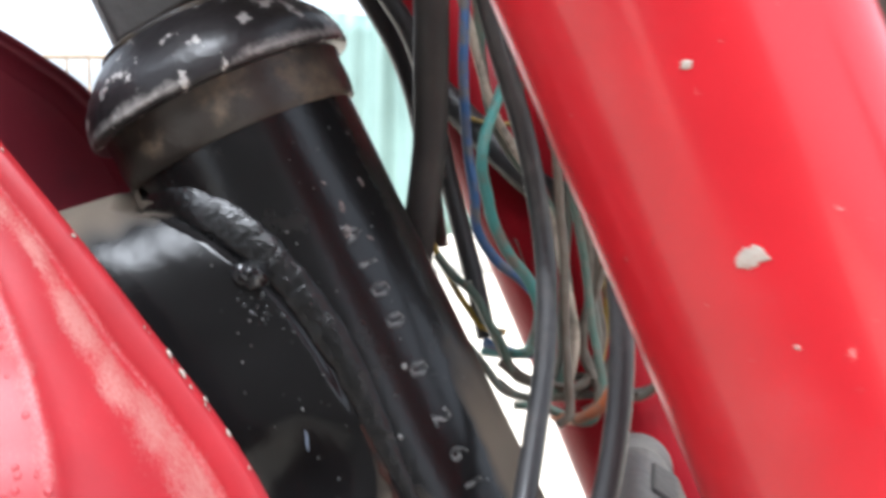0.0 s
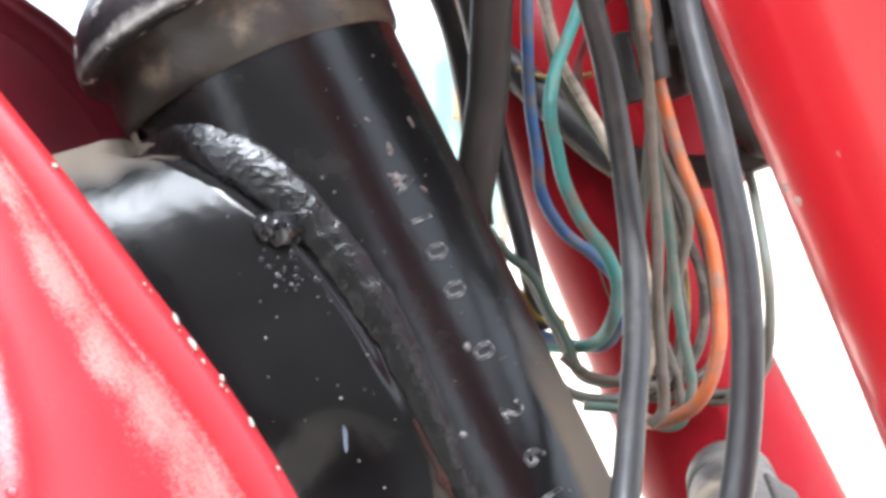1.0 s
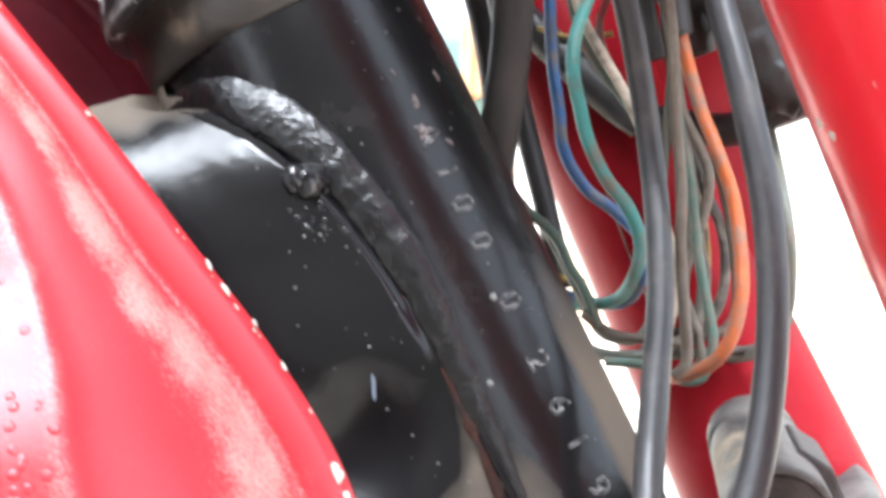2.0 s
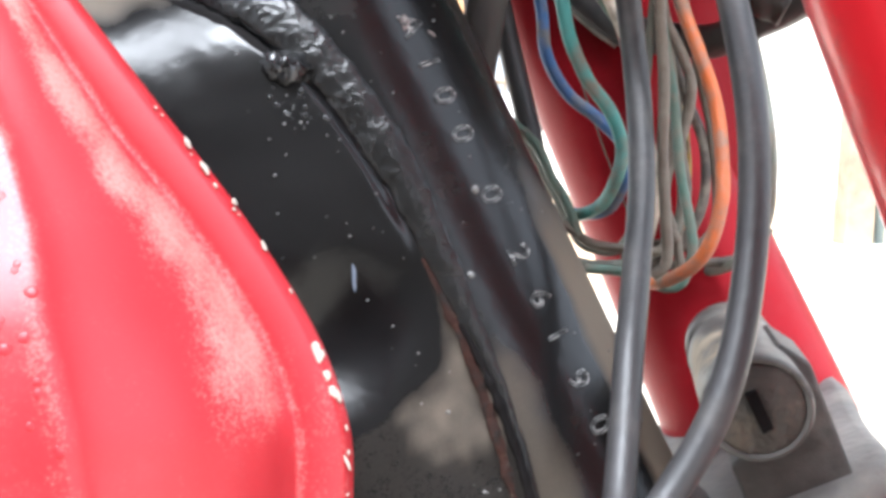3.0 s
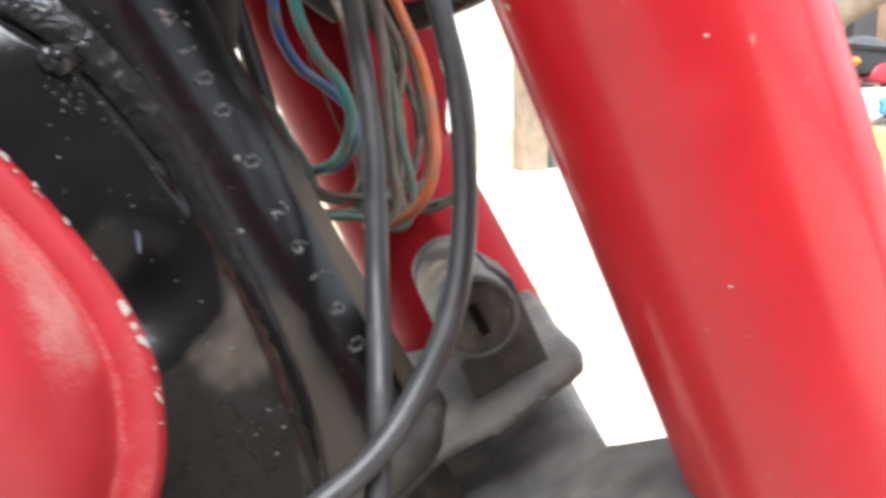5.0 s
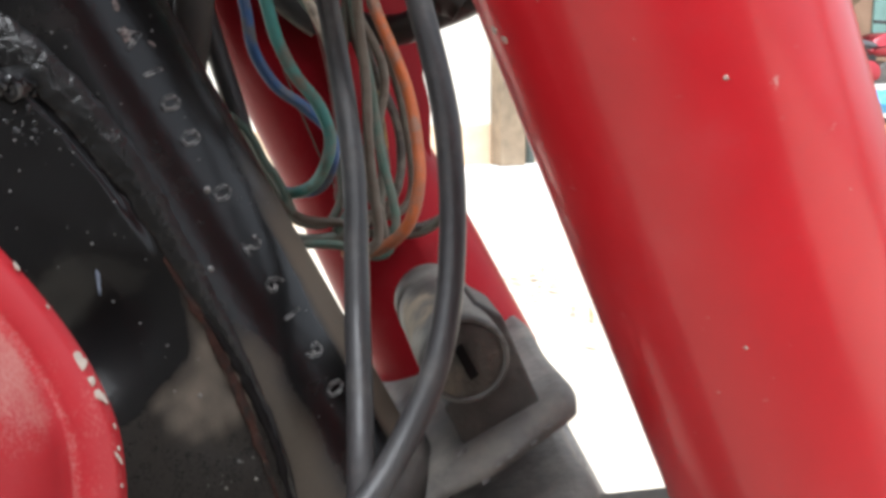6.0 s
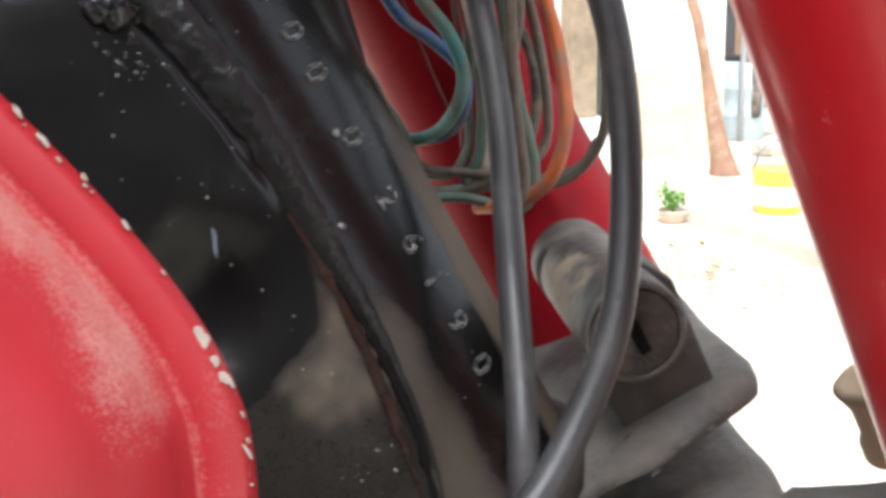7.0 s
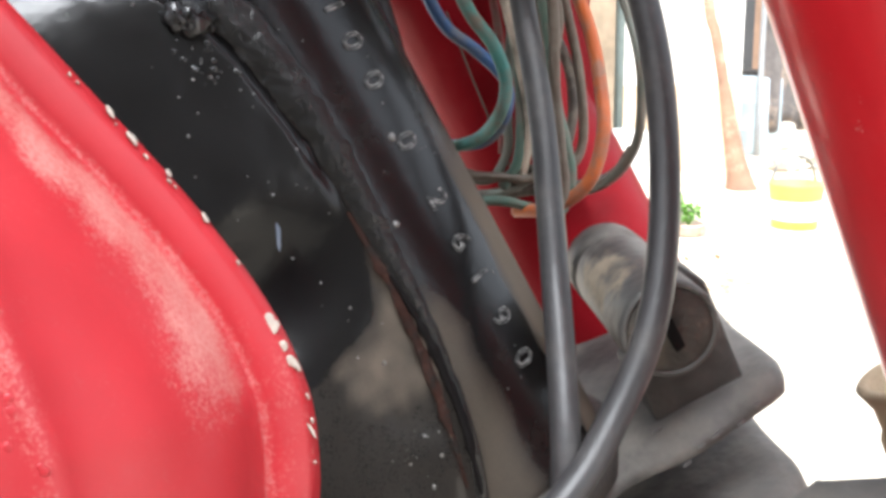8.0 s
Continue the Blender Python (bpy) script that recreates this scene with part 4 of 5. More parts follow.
WIRES = [
    ('dusty cream wire with frayed insulation', 'wire_cream', 0.0016, [(0.0075, 0.2636, 0.8303), (0.0104, 0.2656, 0.8197), (0.0140, 0.2670, 0.8088), (0.0183, 0.2674, 0.8013), (0.0222, 0.2673, 0.7950), (0.0253, 0.2672, 0.7893), (0.0299, 0.2667, 0.7785), (0.0333, 0.2657, 0.7644), (0.0362, 0.2652, 0.7480), (0.0345, 0.2670, 0.7340)]),
    ('faded green wire', 'wire_green', 0.0017, [(0.0097, 0.2663, 0.8309), (0.0116, 0.2694, 0.8154), (0.0145, 0.2705, 0.8055), (0.0189, 0.2707, 0.7979), (0.0239, 0.2704, 0.7915), (0.0285, 0.2699, 0.7850), (0.0319, 0.2693, 0.7747), (0.0346, 0.2682, 0.7591), (0.0340, 0.2663, 0.7409), (0.0300, 0.2670, 0.7330)]),
    ('grey-brown dusty wire', 'wire_brown', 0.0015, [(0.0224, 0.2296, 0.8230), (0.0242, 0.2314, 0.8131), (0.0265, 0.2330, 0.8006), (0.0278, 0.2341, 0.7857), (0.0292, 0.2340, 0.7714), (0.0293, 0.2333, 0.7582), (0.0300, 0.2317, 0.7462), (0.0302, 0.2302, 0.7375), (0.0275, 0.2302, 0.7344)]),
    ('grey-brown wire', 'wire_brown', 0.0016, [(0.0312, 0.2635, 0.8268), (0.0332, 0.2670, 0.8052), (0.0370, 0.2677, 0.7888), (0.0413, 0.2670, 0.7799), (0.0436, 0.2664, 0.7722), (0.0420, 0.2665, 0.7618), (0.0390, 0.2666, 0.7527), (0.0386, 0.2656, 0.7437), (0.0413, 0.2640, 0.7374)]),
    ('dark brown wire', 'wire_dark', 0.0016, [(0.0341, 0.2679, 0.8278), (0.0364, 0.2720, 0.8007), (0.0397, 0.2725, 0.7826), (0.0437, 0.2716, 0.7708), (0.0479, 0.2700, 0.7604), (0.0485, 0.2688, 0.7486), (0.0460, 0.2684, 0.7407), (0.0414, 0.2688, 0.7353), (0.0357, 0.2697, 0.7324)]),
    ('yellow wire dulled by dust', 'wire_yellow', 0.0011, [(0.0341, 0.2734, 0.8266), (0.0363, 0.2771, 0.8013), (0.0388, 0.2777, 0.7881), (0.0415, 0.2774, 0.7760), (0.0445, 0.2764, 0.7667), (0.0461, 0.2753, 0.7546), (0.0452, 0.2742, 0.7425), (0.0426, 0.2736, 0.7345), (0.0360, 0.2750, 0.7310)]),
    ('grey-green wire looped at the bottom', 'wire_green', 0.0015, [(0.0327, 0.2582, 0.7931), (0.0371, 0.2578, 0.7710), (0.0392, 0.2563, 0.7537), (0.0411, 0.2546, 0.7440), (0.0418, 0.2532, 0.7368), (0.0397, 0.2525, 0.7301), (0.0362, 0.2531, 0.7287), (0.0322, 0.2544, 0.7302), (0.0263, 0.2561, 0.7318), (0.0190, 0.2575, 0.7321)]),
    ('brown wire', 'wire_brown', 0.0015, [(0.0326, 0.2638, 0.8244), (0.0362, 0.2676, 0.7939), (0.0400, 0.2674, 0.7708), (0.0398, 0.2669, 0.7592), (0.0378, 0.2665, 0.7488), (0.0402, 0.2647, 0.7399), (0.0370, 0.2647, 0.7353), (0.0296, 0.2665, 0.7356), (0.0221, 0.2681, 0.7366), (0.0157, 0.2699, 0.7410)]),
    ('sage wire', 'wire_sage', 0.0015, [(0.0370, 0.2710, 0.8300), (0.0352, 0.2712, 0.7900), (0.0340, 0.2725, 0.7680), (0.0333, 0.2729, 0.7507), (0.0330, 0.2718, 0.7415), (0.0294, 0.2716, 0.7350), (0.0242, 0.2725, 0.7345), (0.0203, 0.2735, 0.7364), (0.0177, 0.2748, 0.7416), (0.0124, 0.2767, 0.7515), (0.0070, 0.2782, 0.7623)]),
    ('dark green wire', 'wire_green', 0.0016, [(-0.0016, 0.2742, 0.7704), (0.0031, 0.2736, 0.7645), (0.0071, 0.2731, 0.7612), (0.0104, 0.2724, 0.7573), (0.0131, 0.2715, 0.7514), (0.0163, 0.2705, 0.7462), (0.0195, 0.2688, 0.7378)]),
    ('dark grey wire', 'wire_dark', 0.0015, [(0.0640, 0.2680, 0.7409), (0.0604, 0.2684, 0.7355), (0.0555, 0.2695, 0.7328), (0.0494, 0.2712, 0.7319), (0.0394, 0.2737, 0.7306), (0.0290, 0.2758, 0.7292), (0.0211, 0.2774, 0.7298), (0.0157, 0.2789, 0.7334)]),
    ('thin yellow wire', 'wire_yellow', 0.0009, [(0.0057, 0.2863, 0.8089), (0.0113, 0.2860, 0.8072), (0.0167, 0.2853, 0.8064), (0.0241, 0.2840, 0.8074)]),
    ('dark red wire', 'wire_red', 0.0013, [(0.0244, 0.2764, 0.8220), (0.0209, 0.2786, 0.8132), (0.0199, 0.2795, 0.8080), (0.0222, 0.2801, 0.8002), (0.0270, 0.2799, 0.7921), (0.0313, 0.2796, 0.7800), (0.0340, 0.2780, 0.7600), (0.0330, 0.2755, 0.7400)]),
    ('ochre wire', 'wire_yellow', 0.0012, [(-0.0068, 0.2873, 0.7800), (-0.0023, 0.2867, 0.7712), (0.0037, 0.2852, 0.7595), (0.0074, 0.2842, 0.7538), (0.0118, 0.2830, 0.7482), (0.0183, 0.2822, 0.7469)]),
    ('grey wire', 'wire_brown', 0.0015, [(0.0078, 0.2800, 0.7603), (0.0142, 0.2778, 0.7491), (0.0177, 0.2759, 0.7408), (0.0233, 0.2741, 0.7356), (0.0315, 0.2727, 0.7346), (0.0384, 0.2719, 0.7363), (0.0470, 0.2700, 0.7361), (0.0518, 0.2702, 0.7425), (0.0500, 0.2690, 0.7600), (0.0450, 0.2690, 0.7800)]),
    ('sage wire', 'wire_sage', 0.0015, [(0.0033, 0.2736, 0.7497), (0.0117, 0.2711, 0.7396), (0.0172, 0.2691, 0.7331), (0.0253, 0.2677, 0.7315), (0.0334, 0.2668, 0.7332), (0.0401, 0.2666, 0.7375), (0.0425, 0.2660, 0.7480), (0.0400, 0.2672, 0.7640)]),
    ('grey-brown wire', 'wire_brown', 0.0015, [(0.0299, 0.2665, 0.8287), (0.0354, 0.2702, 0.8005), (0.0373, 0.2710, 0.7825), (0.0411, 0.2702, 0.7708), (0.0428, 0.2691, 0.7578), (0.0440, 0.2679, 0.7487), (0.0421, 0.2670, 0.7382), (0.0426, 0.2655, 0.7306), (0.0389, 0.2660, 0.7279)]),
]
for wire_label, wire_mat, wire_r, wire_line in WIRES:
    if wire_line[0][2] > 0.815:
        top = Vector(wire_line[0])
        wire_line = [top + Vector((-0.010, 0.0, 0.055)), top + (top - Vector(wire_line[1])).normalized() * 0.018, *wire_line]
    part("wire", tube(wire_line, wire_r * 0.78, 10, 10, wobble=0.06), MAT[wire_mat], bike, wire_label)

# ---- the yard ----
MAT["sand"] = surface("sand", (0.60, 0.53, 0.43), 0.95, dust=((0.46, 0.36, 0.25), 1.3, 0.55, 0.25, 0.95), bump=(0.8, 60.0), grain=0.2, grain_scale=9.0)
MAT["concrete"] = surface("concrete", (0.58, 0.53, 0.45), 0.9, dust=((0.42, 0.34, 0.25), 2.5, 0.55, 0.3, 0.95), bump=(0.5, 40.0), grain=0.15, grain_scale=8.0)
MAT["cream_wall"] = surface("cream_wall", (0.84, 0.80, 0.72), 0.9, dust=((0.62, 0.50, 0.36), 1.6, 0.56, 0.3, 0.95), bump=(0.4, 30.0), grain=0.08, grain_scale=5.0)
MAT["unseen_plaster"] = surface("unseen_plaster", (0.12, 0.112, 0.104), 0.9, dust=((0.08, 0.07, 0.062), 1.5, 0.5, 0.3, 0.95), bump=(0.5, 30.0), grain=0.25, grain_scale=6.0)
MAT["mint"] = surface("mint", (0.18, 0.265, 0.238), 0.6, bump=(0.0, 1.0), grain=0.08, grain_scale=6.0)
MAT["orange_cloth"] = surface("orange_cloth", (0.42, 0.24, 0.12), 0.9, grain=0.15, grain_scale=20.0)
MAT["post_wood"] = surface("post_wood", (0.26, 0.2, 0.138), 0.85, bump=(0.6, 60.0), grain=0.3, grain_scale=14.0)
MAT["pole_wood"] = surface("pole_wood", (0.16, 0.115, 0.075), 0.85, dust=((0.1, 0.075, 0.05), 30.0, 0.5, 0.3, 0.9), bump=(0.6, 60.0), grain=0.3, grain_scale=14.0)
MAT["bark"] = surface("bark", (0.28, 0.165, 0.11), 0.95, dust=((0.42, 0.3, 0.21), 9.0, 0.5, 0.2, 0.95), bump=(0.9, 40.0), grain=0.3, grain_scale=12.0)
MAT["leaf"] = surface("leaf", (0.16, 0.33, 0.06), 0.5, bump=(0.0, 1.0), grain=0.3, grain_scale=20.0)
MAT["yellow_plastic"] = surface("yellow_plastic", (0.82, 0.66, 0.12), 0.5, bump=(0.1, 80.0), grain=0.1, grain_scale=12.0)
MAT["dark_room"] = surface("dark_room", (0.05, 0.05, 0.05), 0.8, grain=0.3, grain_scale=4.0)
MAT["grey_cloth"] = surface("grey_cloth", (0.13, 0.115, 0.11), 0.9, dust=((0.34, 0.26, 0.2), 9.0, 0.5, 0.2, 0.9), grain=0.3, grain_scale=16.0)
MAT["stained_plaster"] = surface("stained_plaster", (0.66, 0.5, 0.35), 0.9, dust=((0.78, 0.68, 0.54), 4.0, 0.5, 0.25, 0.95), bump=(0.4, 30.0), grain=0.15, grain_scale=7.0)
MAT["shed_brown"] = surface("shed_brown", (0.26, 0.165, 0.11), 0.9, dust=((0.18, 0.12, 0.085), 2.5, 0.5, 0.3, 0.95), bump=(0.5, 30.0), grain=0.25, grain_scale=6.0)
MAT["pane_teal"] = surface("pane_teal", (0.16, 0.27, 0.25), 0.25, grain=0.2, grain_scale=6.0)
MAT["far_red"] = surface("far_red", (0.42, 0.03, 0.045), 0.3, coat=0.4, grain=0.1, grain_scale=20.0)
MAT["drum_blue"] = surface("drum_blue", (0.42, 0.5, 0.54), 0.5, grain=0.12, grain_scale=12.0)
MAT["pipe_green"] = surface("pipe_green", (0.13, 0.16, 0.15), 0.6, grain=0.2, grain_scale=20.0)
MAT["dry_leaf"] = surface("dry_leaf", (0.46, 0.32, 0.19), 0.9, grain=0.3, grain_scale=30.0)
MAT["rail_grey"] = surface("rail_grey", (0.32, 0.33, 0.34), 0.5, grain=0.15, grain_scale=20.0)
MAT["clay"] = surface("clay", (0.55, 0.42, 0.34), 0.9, grain=0.2, grain_scale=20.0)
MAT["blue_plastic"] = surface("blue_plastic", (0.10, 0.36, 0.68), 0.5, grain=0.15, grain_scale=20.0)
MAT["white_paint"] = surface("white_paint", (0.78, 0.76, 0.72), 0.7, grain=0.08, grain_scale=10.0)
MAT["far_black"] = surface("far_black", (0.03, 0.03, 0.032), 0.45, grain=0.3, grain_scale=20.0)
MAT["far_grey"] = surface("far_grey", (0.09, 0.09, 0.095), 0.5, grain=0.25, grain_scale=20.0)
MAT["amber"] = surface("amber", (0.75, 0.25, 0.03), 0.3, grain=0.1)

ground = bmesh.new()
steps = [-3000, -300, -40, -8] + [-6 + 0.5 * k for k in range(37)] + [14, 40, 300, 3000]
cells = [[ground.verts.new((x, y, 0.012 * noise.noise(Vector((x * 1.3, y * 1.3, 0))) if max(abs(x), abs(y)) < 13 else 0.0)) for y in steps] for x in steps]
for a, b in zip(cells, cells[1:]):
    for k in range(len(steps) - 1):
        ground.faces.new((a[k], b[k], b[k + 1], a[k + 1]))
solo("ground", ground, MAT["sand"], "pale dusty sand yard with brown patches", "ground", kind="structure")


def walling(name, pieces, material, label):
    bm = bmesh.new()
    for lo, hi in pieces:
        box(lo, hi, 0.008, bm)
    return solo(name, bm, material, label, "wall", kind="structure", smooth=False)


walling("wall_house", [((0.62, 4.8, -0.1), (2.98, 5.0, 3.0))], MAT["cream_wall"], "sunlit cream rendered house wall with a stained foot")
walling("wall_plinth", [((0.62, 4.785, -0.1), (2.975, 4.797, 0.46))], MAT["stained_plaster"], "tan stained plinth along the foot of the house wall")
walling("wall_back", [((-6.0, 9.0, -0.1), (0.9, 9.2, 1.1))], MAT["white_paint"], "low whitewashed boundary wall")
walling("ledge_wall", [((4.6, 5.9, -0.1), (8.0, 6.1, 0.585))], MAT["white_paint"], "low white ledge wall")
walling("wall_yard", [((3.2, 9.4, -0.1), (4.9, 9.6, 3.0))], MAT["post_wood"], "brown plank wall closing the yard")
walling("wall_shed", [((4.9, 8.1, -0.1), (9.5, 8.3, 3.0)), ((9.3, 5.2, -0.1), (9.5, 8.1, 3.0))], MAT["shed_brown"], "weathered brown wall behind the parked motorcycle")
for x in (6.72, 7.62):
    solo("window", box((x, 8.06, 0.95), (x + 0.24, 8.095, 1.9), 0.006), MAT["pane_teal"], "dull teal window pane in the brown wall", "window", group="panes in the brown wall", kind="structure", smooth=False)
solo("wall_post", box((7.0, 7.98, 0.0), (7.28, 8.095, 2.6), 0.012), MAT["dark_room"], "dark upright post against the brown wall", "post", kind="structure", smooth=False)
walling("terrace", [((1.87, 1.9, -0.1), (8.0, 3.27, 0.06))], MAT["concrete"], "low pale concrete terrace with a kerb edge")
solo("door", box((4.36, 7.0, 0.0), (4.47, 7.06, 2.1), 0.006), MAT["dark_room"], "narrow dark wooden door standing ajar", "door", kind="structure", smooth=False)
drum = thing("drum", (3.42, 5.3, 0.0), "pale blue-grey plastic drum beside the house wall", "drum")
part("body", lathe((3.42, 5.3, 0.0), (0, 0, 1), [(0.0, 0.135), (0.02, 0.145), (0.14, 0.145), (0.15, 0.15), (0.16, 0.145), (0.30, 0.145), (0.31, 0.15), (0.32, 0.145), (0.45, 0.143), (0.47, 0.12)], 36), MAT["drum_blue"], drum)
part("lid", lathe((3.42, 5.3, 0.468), (0, 0, 1), [(0.0, 0.122), (0.025, 0.122), (0.03, 0.11)], 36), MAT["hose"], drum, "dark round lid")


walling("house_step", [((1.2, 4.5, -0.1), (2.30, 4.782, 0.25))], MAT["white_paint"], "whitewashed step along the house wall")
solo("wooden_pillar", box((2.02, 4.64, 0.25), (2.16, 4.78, 3.0), 0.012), MAT["post_wood"], "weathered tan wooden pillar on a white step against the house wall", "pillar", smooth=False)
solo("pipe", tube([(2.235, 4.755, 0.25), (2.235, 4.755, 1.5), (2.235, 4.755, 3.0)], 0.026, 12, 4), MAT["pipe_green"], "dull grey-green drain pipe beside the wooden pillar", "pipe")
trunk = tube([(2.59, 4.14, -0.02), (2.575, 4.15, 0.06), (2.545, 4.16, 0.2), (2.49, 4.18, 0.5), (2.45, 4.2, 0.72), (2.42, 4.22, 0.86), (2.40, 4.24, 1.3), (2.36, 4.28, 2.2)], lambda s: 0.026 + 0.05 * max(0.0, 1 - 2.3 * s), 18, 6, wobble=0.05)
solo("tree_trunk", trunk, MAT["bark"], "pale brown bare tree trunk flaring at its foot beside the terrace", "tree trunk")
cloth = bmesh.new()
strips = []
for k in range(25):
    x = 3.34 + 0.42 * k / 24
    strips.append([cloth.verts.new((x + 0.02 * j / 10, 5.16 + 0.03 * math.sin(k * 0.9 + 0.1 * j) * (0.4 + j / 16), 1.15 - 0.098 * j - (0.03 * math.sin(k * 0.5) if j == 10 else 0))) for j in range(11)])
for a, b in zip(strips, strips[1:]):
    for k in range(10):
        cloth.faces.new((a[k], b[k], b[k + 1], a[k + 1]))
cloth_ob = solo("hanging_cloth", cloth, MAT["grey_cloth"], "dark patterned cloth hanging over a rail", "cloth")
hem = cloth_ob.modifiers.new("thick", "SOLIDIFY")
hem.thickness = 0.006
solo("cloth_rail", tube([(3.335, 5.16, 0.0), (3.335, 5.16, 1.1), (3.39, 5.16, 1.17), (3.6, 5.16, 1.17), (3.83, 5.16, 1.17), (3.88, 5.16, 1.1), (3.88, 5.16, 0.0)], 0.016, 10, 5), MAT["rail_grey"], "grey metal rail standing in the yard", "rail")


# lower fork legs and the front wheel that carries it
AXLE = Vector((0.300, 0.232, 0.290))
wheel = part("front_wheel", lathe(AXLE - Vector((0, 0.032, 0)), (0.02, 1, 0.05), [(0.0, 0.225), (0.002, 0.262), (0.014, 0.283), (0.032, 0.289), (0.050, 0.283), (0.062, 0.262), (0.064, 0.225)], 64), MAT["rubber"], bike, "black rubber front tyre")
part("rim", lathe(AXLE - Vector((0, 0.024, 0)), (0.02, 1, 0.05), [(0.0, 0.212), (0.0, 0.228), (0.024, 0.22), (0.048, 0.228), (0.048, 0.212)], 64), MAT["worn_metal"], wheel, "steel wheel rim")
part("hub", lathe(AXLE - Vector((0, 0.06, 0)), (0.02, 1, 0.05), [(0.0, 0.01), (0.012, 0.012), (0.014, 0.05), (0.1, 0.05), (0.102, 0.012), (0.12, 0.01)], 32), MAT["worn_metal"], wheel, "grey wheel hub")
for k in range(18):
    a = 2 * math.pi * k / 18
    way = Vector((math.cos(a), 0, math.sin(a)))
    part("spoke", tube([AXLE + way * 0.045 + Vector((0, 0.03 * (-1) ** k, 0)), AXLE + way * 0.13 + Vector((0, 0.015 * (-1) ** k, 0)), AXLE + way * 0.215], 0.0016, 6, 3), MAT["worn_metal"], wheel)
for foot, top in ((AXLE + Vector((-0.005, -0.085, 0.0)), NEAR - NEAR_WAY * 0.19), (AXLE + Vector((0.005, 0.085, 0.0)), FAR - UP * 0.065)):
    part("fork_leg", tube([foot, foot.lerp(top, 0.5), top], 0.017, 20, 4), MAT["worn_metal"], bike, "grey metal lower fork leg")

def bucket(place, r, h):
    ob = thing("bucket", place, "dusty yellow plastic bucket standing on the terrace", "bucket")
    part("body", lathe(place, (0, 0, 1), [(0.0, r * 0.8), (h * 0.96, r), (h, r * 1.06), (h, r * 0.96), (0.03, r * 0.77)], 40), MAT["yellow_plastic"], ob)
    part("label", lathe(place, (0, 0, 1), [(h * 0.2, r * 0.8 + r * 0.2 * 0.2 + 0.001), (h * 0.22, r * 0.8 + 0.2 * r * 0.22 + 0.002), (h * 0.62, r * 0.8 + 0.2 * r * 0.62 + 0.002), (h * 0.64, r * 0.8 + 0.2 * r * 0.64 + 0.001)], 40, closed=False), MAT["white_paint"], ob, "white printed paper label")
    part("handle", tube([Vector(place) + Vector((r * math.cos(a), 0.02, h * 0.95 + 0.1 * math.sin(a))) for a in (0, 0.8, 1.57, 2.3, 3.14)], 0.005, 8, 6), MAT["worn_metal"], ob, "thin wire handle")


def jerrycan(place):
    ob = thing("jerrycan", place, "bright yellow plastic jerrycan with a wide grip opening", "jerrycan")
    p, wide, deep, up = Vector(place), Vector((0.77, -0.64, 0)), Vector((0.64, 0.77, 0)), Vector((0, 0, 1))
    bm = slab(round_outline([(-0.17, 0.0), (0.17, 0.0), (0.18, 0.03), (0.18, 0.33), (0.11, 0.43), (-0.11, 0.44), (-0.18, 0.37), (-0.18, 0.03)], 4), -0.11, 0.11, lambda a, b, z: p + wide * a + deep * z + up * b, 0.025, 3)
    part("body", bm, MAT["yellow_plastic"], ob)
    part("grip_opening", slab(round_outline([(-0.10, 0.09), (-0.055, 0.12), (-0.04, 0.22), (-0.055, 0.31), (-0.095, 0.345), (-0.135, 0.31), (-0.15, 0.22), (-0.135, 0.12)], 4), -0.114, 0.114, lambda a, b, z: p + wide * a + deep * z + up * b, 0.002, 1), MAT["slot_dark"], ob, "wide dark oval grip opening")
    part("cap", lathe(p + wide * 0.1 + up * 0.425, (0, 0, 1), [(0, 0.035), (0.04, 0.035), (0.045, 0.03)], 20), MAT["hose"], ob, "black screw cap")


def crumpled(place, size, seed):
    """A soft heap of crumpled sheet."""
    bm = bmesh.new()
    for v in bmesh.ops.create_icosphere(bm, subdivisions=4, radius=1.0)["verts"]:
        n = v.co.copy()
        fold = 0.32 * noise.noise(n * 2.2 + Vector((seed, 0, 0))) + 0.22 * abs(noise.noise(n * 5.0 + Vector((0, seed, 0))))
        n *= 0.9 + fold
        v.co = Vector(place) + Vector((n.x * size[0], n.y * size[1], max(n.z, -0.55) * size[2]))
    return bm


bucket((2.10, 3.04, 0.06), 0.095, 0.16)
jerrycan((3.954, 4.2, 0.0))
solo("rag", crumpled((3.93, 4.2, 0.455), (0.1, 0.09, 0.035), 2), MAT["grey_cloth"], "dark grey rag lying on the yellow jerrycan", "rag")
solo("plastic_bag", crumpled((4.03, 4.2, 0.535), (0.16, 0.11, 0.075), 5), MAT["blue_plastic"], "crumpled blue plastic bag on top of the jerrycan", "bag")

# heap of odds and ends at the foot of the hanging cloth
for k in range(5):
    stone = bmesh.new()
    lump(stone, (3.15 + 0.09 * k, 4.62 + rng.uniform(-0.1, 0.1), 0.035 + rng.uniform(0, 0.03)), rng.uniform(0.05, 0.075), None, 0.7, 0.8, k)
    solo("stone", stone, MAT["concrete"], "pale rough stone heaped beside the hanging cloth", "stone", group="stones by the cloth")


